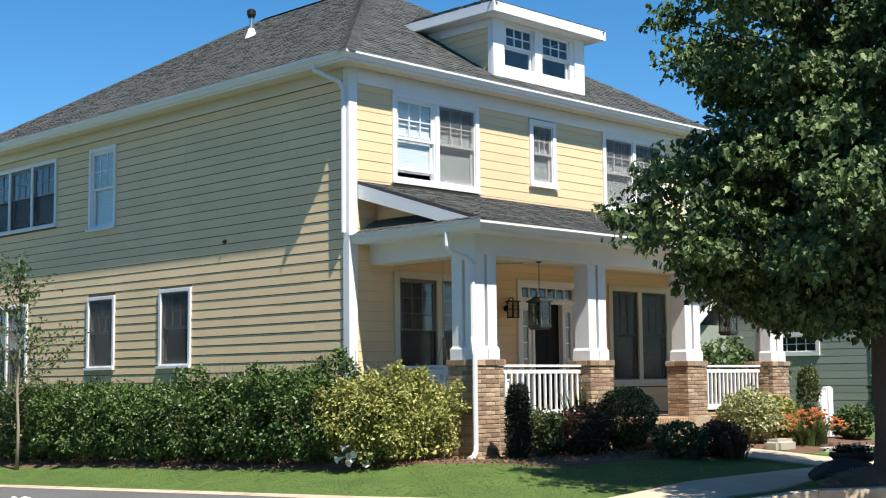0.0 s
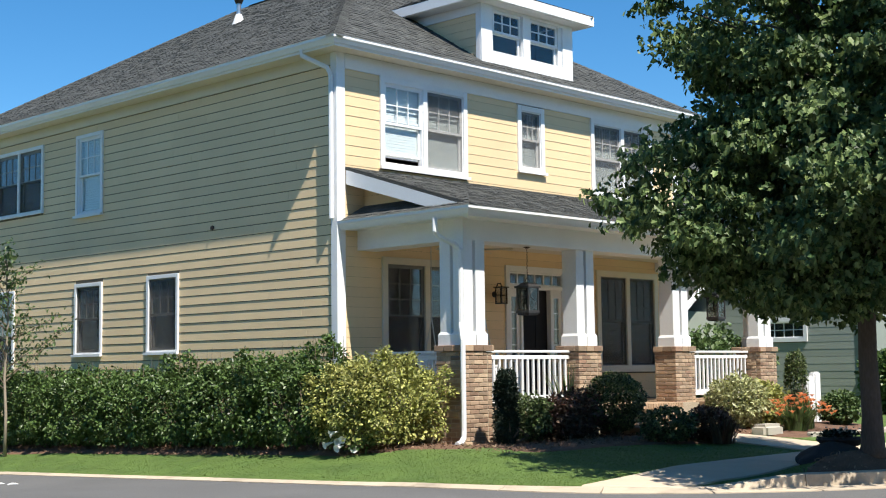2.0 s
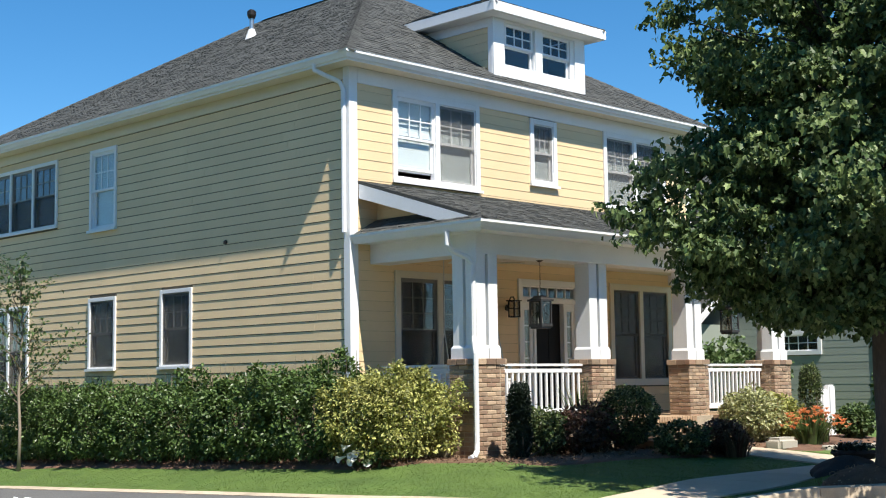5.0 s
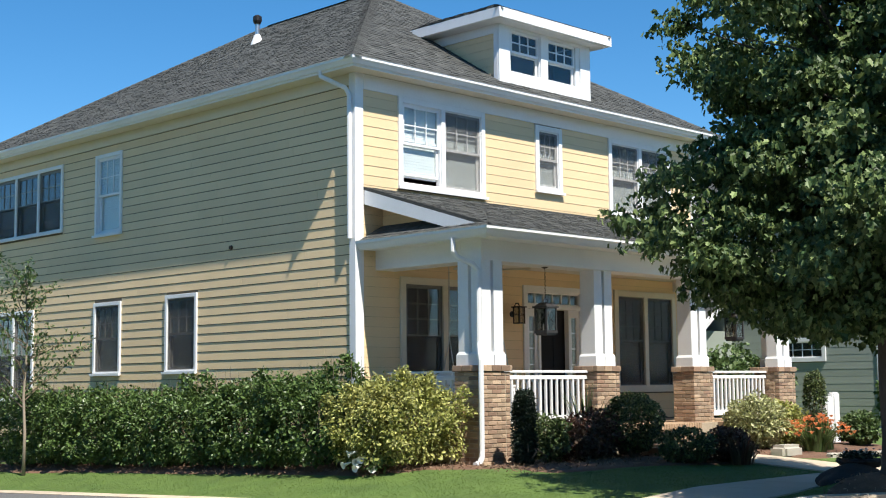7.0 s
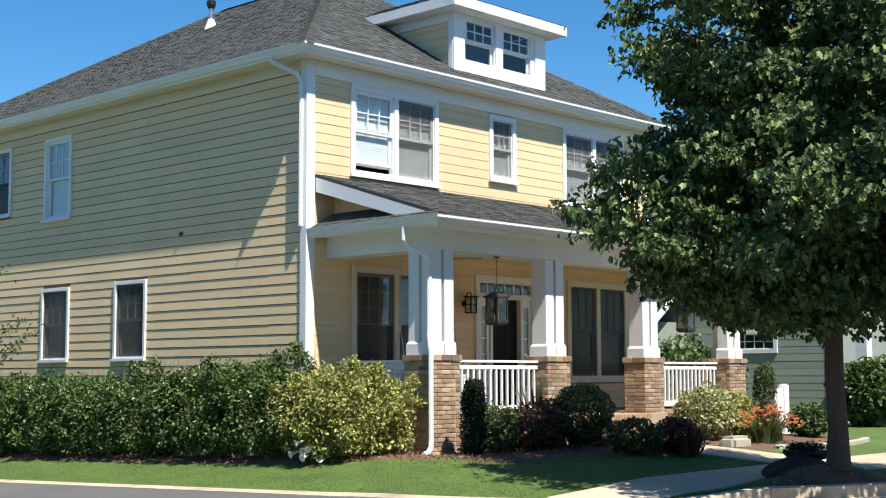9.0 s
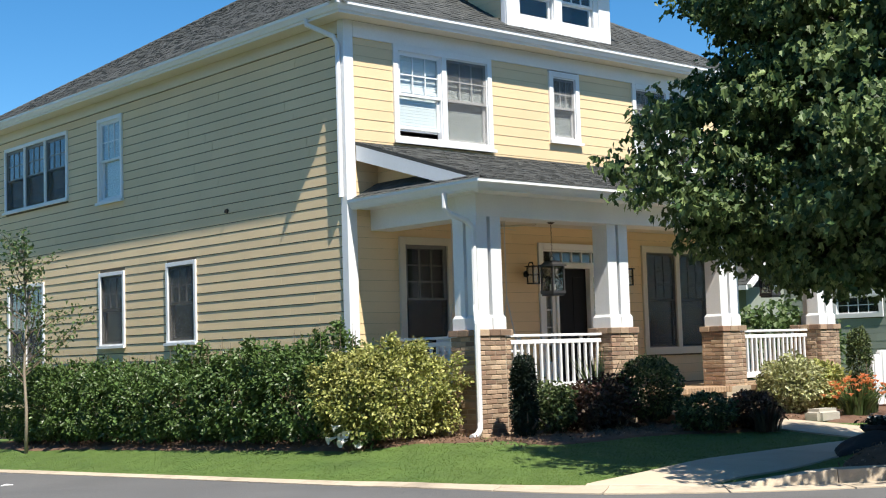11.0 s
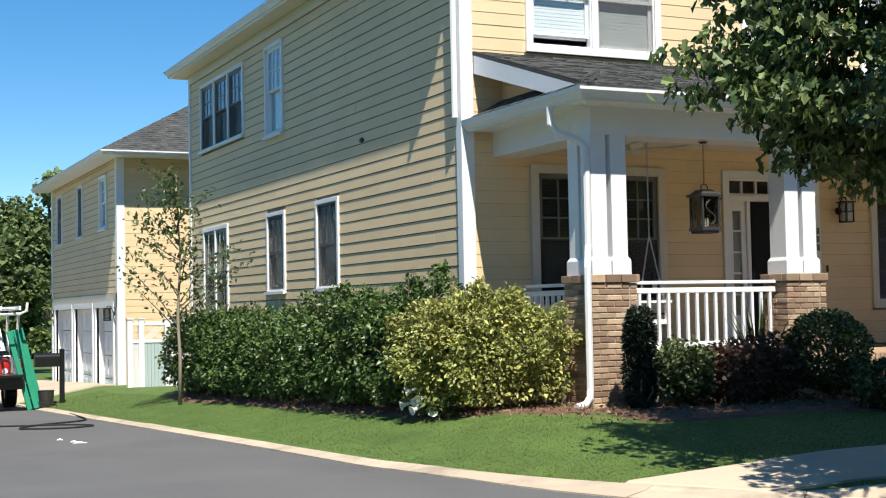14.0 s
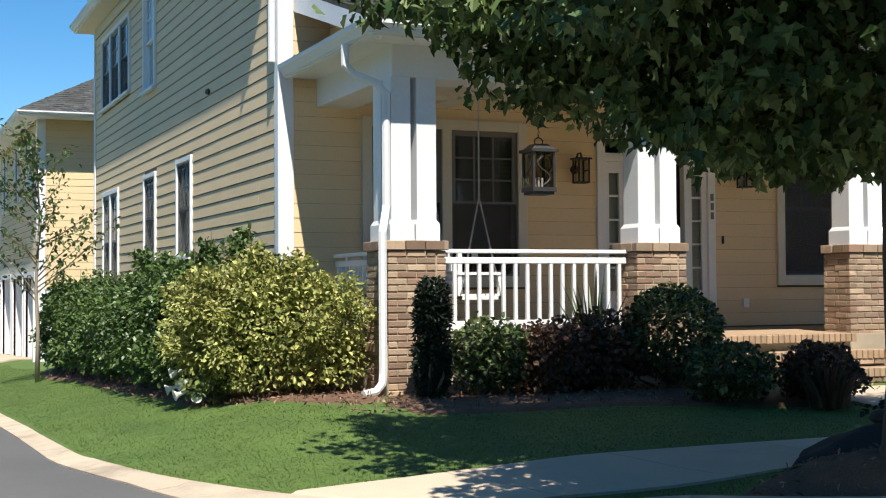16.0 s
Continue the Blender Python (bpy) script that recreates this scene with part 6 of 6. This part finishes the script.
tube(bm, [(0.35, 0.0, 0.25), (0.35, 0, 0.33), (0.35, 0, 0.36)], [0.24, 0.32, 0.30], 18)
pl = thing("planter", "dark bowl planter of small white flowers on the boulder", "planter", (1.82, -7.58, gz(1.82, -7.58) - 0.03))
part("bowl", bm, STONE, pl)
prng = np.random.default_rng(4)
pp = np.stack([0.35 + prng.normal(size=420) * 0.13, prng.normal(size=420) * 0.13, 0.38 + prng.random(420) * 0.06], 1)
V, Fc = leaf_cloud(pp, 0.05, prng, width=0.45)
raw("leaves", V, Fc, DARK_LEAF, pl)
for q in pp[:30]:
    bm = bmesh.new()
    bmesh.ops.create_cone(bm, cap_ends=True, segments=6, radius1=0.008, radius2=0.022, depth=0.016, matrix=Matrix.Translation((q[0], q[1], q[2] + 0.05)))
    part("flower", bm, PETAL, pl)


# ---- things on the porch ----
def lantern(name, label, x, y, z, s=1.0, chain=None):
    """A square glazed lantern: roof, four posts, glass, base, candle; hung on a chain."""
    ob = thing(name, label, "lantern", (x, y, z), "hanging porch lanterns" if chain else "wall lanterns")
    w, h = 0.13 * s, 0.42 * s
    bm = bmesh.new()
    box(bm, -w * 1.3, w * 1.3, -w * 1.3, w * 1.3, h, h + 0.03)
    v = box(bm, -w * 1.1, w * 1.1, -w * 1.1, w * 1.1, h + 0.031, h + 0.085)
    for i in v:
        if i.co.z > h + 0.05:
            i.co.x *= 0.55
            i.co.y *= 0.55
    part("cap", bm, PEWTER, ob)
    bm = bmesh.new()
    box(bm, -w * 1.15, w * 1.15, -w * 1.15, w * 1.15, -0.03, 0.015)
    box(bm, -w, w, -w, w, -0.06, -0.031)
    part("base", bm, PEWTER, ob)
    bm = bmesh.new()
    for a, b in ((-1, -1), (-1, 1), (1, -1), (1, 1)):
        box(bm, a * w - 0.012, a * w + 0.012, b * w - 0.012, b * w + 0.012, 0.015, h)
    for a in (-1, 1):
        pts = [(0.6 * w * math.sin(t * 6.28), a * w, 0.04 + (h - 0.08) * t) for t in np.linspace(0, 1, 14)]
        tube(bm, pts, 0.007, 5)
        tube(bm, [(yy, xx, zz) for xx, yy, zz in pts], 0.007, 5)
    part("frame", bm, PEWTER, ob)
    bm = bmesh.new()
    for a in (-1, 1):
        box(bm, -w + 0.012, w - 0.012, a * w - 0.002, a * w + 0.002, 0.015, h)
        box(bm, a * w - 0.002, a * w + 0.002, -w + 0.012, w - 0.012, 0.015, h)
    part("glass", bm, CLEAR, ob).visible_shadow = False
    bm = bmesh.new()
    for k in range(3):
        a = k * 2.1
        tube(bm, [(0.04 * math.cos(a), 0.04 * math.sin(a), 0.015), (0.04 * math.cos(a), 0.04 * math.sin(a), 0.13 * s)], 0.01, 8)
    part("candle", bm, PETAL, ob)
    if chain:
        bm = bmesh.new()
        tube(bm, [(0.05 * math.cos(a), 0, h + 0.11 + 0.045 * math.sin(a)) for a in np.linspace(0, 6.2, 14)], 0.007, 5)
        zz = h + 0.15
        i = 0
        while zz < chain:
            d_ = (0.012, 0) if i % 2 else (0, 0.012)
            tube(bm, [(-d_[0], -d_[1], zz), (d_[0], d_[1], zz + 0.02), (d_[0] * 0.6, d_[1] * 0.6, zz + 0.04), (-d_[0], -d_[1], zz + 0.02)], 0.0035, 4)
            zz += 0.036
            i += 1
        part("chain", bm, IRON, ob)
        bm = bmesh.new()
        tube(bm, [(0, 0, chain - 0.02), (0, 0, chain)], [0.03, 0.06], 12)
        part("ceiling_rose", bm, IRON, ob)
    return ob


lantern("hanging_lantern", "large square pewter lantern hung on a chain", 2.12, -2.22, 2.05, 0.9, 3.09 - 2.05)
lantern("hanging_lantern", "large square pewter lantern hung on a chain", 7.62, -2.22, 2.05, 0.9, 3.09 - 2.05)


def wall_lantern(x, z, y=-0.026, turn=0.0):
    ob = thing("wall_lantern", "dark bronze lantern on a curled wall bracket", "lantern", (x, y, z), "wall lanterns")
    ob.rotation_euler = (0, 0, turn)
    bm = bmesh.new()
    tube(bm, [(0, 0, -0.02), (0, -0.02, -0.02)], 0.055, 14)
    part("back_plate", bm, IRON, ob)
    bm = bmesh.new()
    tube(bm, [(0, -0.02, -0.02), (0, -0.05, 0.08), (0, -0.10, 0.17), (0, -0.17, 0.17), (0, -0.19, 0.11)], 0.012, 6)
    part("bracket", bm, IRON, ob)
    pieces_ = [("cap", (-0.1, 0.1, -0.28, -0.08, 0.09, 0.11)), ("base", (-0.08, 0.08, -0.26, -0.10, -0.20, -0.18))]
    pieces_ += [("cage_post", (a - 0.009, a + 0.009, b - 0.009, b + 0.009, -0.18, 0.09)) for a in (-0.07, 0.07) for b in (-0.25, -0.11)]
    pieces_ += [("cage_bar", (a - 0.006, a + 0.006, -0.241, -0.119, -0.05, -0.035)) for a in (-0.07, 0.07)]
    for kind_, dims in pieces_:
        bm = bmesh.new()
        box(bm, *dims)
        part(kind_, bm, IRON, ob)
    bm = bmesh.new()
    box(bm, -0.06, 0.06, -0.24, -0.12, -0.18, 0.09)
    part("glass", bm, CLEAR, ob).visible_shadow = False


wall_lantern(3.74, 2.50)
wall_lantern(6.15, 2.50)
for y in (18.52, 27.72):
    wall_lantern(GX - 0.036, 1.22, y, -math.pi / 2)

# ceiling fan
fan = thing("ceiling_fan", "pale ceiling fan at rest under the porch ceiling", "fan", (1.70, -1.4, 3.26))
bm = bmesh.new()
tube(bm, [(0, 0, 0), (0, 0, -0.04), (0, 0, -0.05), (0, 0, -0.13)], [0.07, 0.06, 0.018, 0.018], 12)
tube(bm, [(0, 0, -0.10), (0, 0, -0.13), (0, 0, -0.2), (0, 0, -0.24)], [0.06, 0.13, 0.13, 0.05], 16)
part("motor", bm, CREAM, fan)
for k in range(5):
    bm = bmesh.new()
    v = box(bm, 0.12, 0.66, -0.08, 0.08, -0.185, -0.175)
    soften(bm, 0.004)
    part("blade", bm, CREAM, fan, m=Matrix.Rotation(k * 1.2566 + 0.3, 4, "Z") @ Matrix.Rotation(0.2, 4, "X"))

# porch swing on chains
sw = thing("porch_swing", "white slatted porch swing on chains", "swing", (1.70, -1.05, 0.95))
sw.rotation_euler = (0, 0, radians(90))
for i in range(5):
    bm = bmesh.new()
    box(bm, -0.62, 0.62, -0.25 + i * 0.1, -0.17 + i * 0.1, 0.0, 0.02)
    part("seat_slat", bm, WHITE, sw)
for z in (0.12, 0.26, 0.40):
    bm = bmesh.new()
    box(bm, -0.62, 0.62, 0.25 + z * 0.25, 0.27 + z * 0.25, z, z + 0.09)
    part("back_slat", bm, WHITE, sw)
for s in (-1, 1):
    bm = bmesh.new()
    box(bm, s * 0.62 - 0.03, s * 0.62 + 0.03, -0.28, 0.28, 0.22, 0.25)
    box(bm, s * 0.62 - 0.02, s * 0.62 + 0.02, -0.25, -0.20, -0.04, 0.22)
    box(bm, s * 0.62 - 0.02, s * 0.62 + 0.02, 0.22, 0.27, -0.04, 0.45)
    box(bm, s * 0.62 - 0.02, s * 0.62 + 0.02, -0.25, 0.27, -0.041, -0.001)
    part("arm", bm, WHITE, sw)
    bm = bmesh.new()
    for a, b in (((s * 0.64, -0.23, 0.0), (s * 0.60, 0.0, 1.05)), ((s * 0.64, 0.24, 0.0), (s * 0.60, 0.0, 1.05)), ((s * 0.60, 0, 1.05), (s * 0.60, 0, 2.35))):
        a, b = Vector(a), Vector(b)
        n = int((b - a).length / 0.04)
        for i in range(n):
            p0, p1 = a.lerp(b, i / n), a.lerp(b, (i + 1.15) / n)
            o = Vector((0.008, 0, 0)) if i % 2 else Vector((0, 0.008, 0))
            tube(bm, [p0, p0.lerp(p1, 0.5) + o, p1, p0.lerp(p1, 0.5) - o, p0], 0.006, 4)
    part("chain", bm, CHROME, sw)

# small fittings on the walls
bm = bmesh.new()
box(bm, 6.22, 6.31, -0.04, -0.026, 0.76, 0.87)
tagged(part("wall_socket", bm, WHITE), "white weatherproof socket on the porch wall", "socket")
nums = thing("house_number", "dark upright bars on the door casing", "number plate", (5.745, -0.0455, 2.06))
for z in (0.12, 0.0, -0.12):
    bm = bmesh.new()
    box(bm, -0.022, 0.022, -0.008, 0.0, z - 0.045, z + 0.045)
    part("bar", bm, SASH, nums)
bm = bmesh.new()
box(bm, 5.90, 5.93, -0.04, -0.026, 1.58, 1.68)
tagged(part("door_bell", bm, IRON), "dark door bell push beside the door", "door bell")
bm = bmesh.new()
tube(bm, [(-0.01, 3.37, 3.73), (-0.035, 3.37, 3.72), (-0.045, 3.37, 3.69)], [0.04, 0.038, 0.03], 8)
tagged(part("wall_vent", bm, IRON), "small dark vent hood on the side wall", "vent")
dm = thing("door_mat", "dark doormat before the front door", "doormat", (4.93, -0.6, PF))
bm = bmesh.new()
box(bm, -0.4, 0.4, -0.25, 0.25, 0.001, 0.02)
part("mat", bm, RUBBER, dm)


# ---- grass and mulch, too many to count ----
def inside_walk(x, y):
    up = np.interp(x, [p[0] for p in upper], [p[1] for p in upper])
    lo = np.interp(x, [p[0] for p in lower], [p[1] for p in lower])
    return (y < up + 0.03) & (y > lo - 0.03) & (x > -1.95)


def bed_mask(x, y):
    side_b = (x > -1.45 - 0.1 * np.sin(y)) & (y > -1.9)
    front_b = (y > -4.05 + 0.1 * np.sin(x * 2)) & (x > -0.5)
    corner_b = (x + 1.4 > -(y + 1.9) * 0.62) & (y > -3.9) & (x > -1.4)
    path_b = (x > 4.15) & (x < 5.65) & (y > -6.6)
    right_b = (x > 5.6) & (y > -4.7)
    mound_b = ((x - 1.9) / 2.0) ** 2 + ((y + 8.5) / 0.72) ** 2 < 1
    return side_b | front_b | corner_b | path_b | right_b | mound_b


grng = np.random.default_rng(33)
N = 300000
gx, gy = grng.uniform(-3.0, 6.0, N), -9.3 + 25.3 * grng.random(N) ** 1.7
keep = (inside(gx, gy) > 0.13) & ~inside_walk(gx, gy) & ~bed_mask(gx, gy)
gx, gy = gx[keep], gy[keep]
n = len(gx)
z = ground_z(gx, gy)
a = grng.uniform(0, 2 * np.pi, n)
hgt = grng.uniform(0.007, 0.017, n)
wdt = grng.uniform(0.003, 0.006, n)
lean = grng.normal(size=(n, 2)) * 0.02
V = np.empty((n, 3, 3))
V[:, 0] = np.stack([gx - np.cos(a) * wdt, gy - np.sin(a) * wdt, z - 0.005], 1)
V[:, 1] = np.stack([gx + np.cos(a) * wdt, gy + np.sin(a) * wdt, z - 0.005], 1)
V[:, 2] = np.stack([gx + lean[:, 0], gy + lean[:, 1], z + hgt], 1)
grass = raw("grass", V.reshape(-1, 3), np.arange(3 * n).reshape(-1, 3), BLADE)
tagged(grass, "short bright green mown grass blades", "grass", kind="stuff")
N = 16000
mx_, my_ = grng.uniform(-1.9, 6.0, N), grng.uniform(-9.2, 9.0, N)
keep = bed_mask(mx_, my_) & (inside(mx_, my_) > 0.2) & ~((mx_ > 4.1) & (my_ < -4)) & ~((mx_ > 0.3) & (my_ > -2.5)) & ~((mx_ > -0.1) & (my_ > 0))
mx_, my_ = mx_[keep], my_[keep]
mp_ = np.stack([mx_, my_, ground_z(mx_, my_) + 0.035], 1)
V, Fc = leaf_cloud(mp_, 0.06, grng, None, 0.0, width=0.16, flat=0.2)
tagged(raw("mulch_litter", V, Fc, MULCH_BIT), "dry needles and bark chips in the beds", "mulch", kind="stuff")
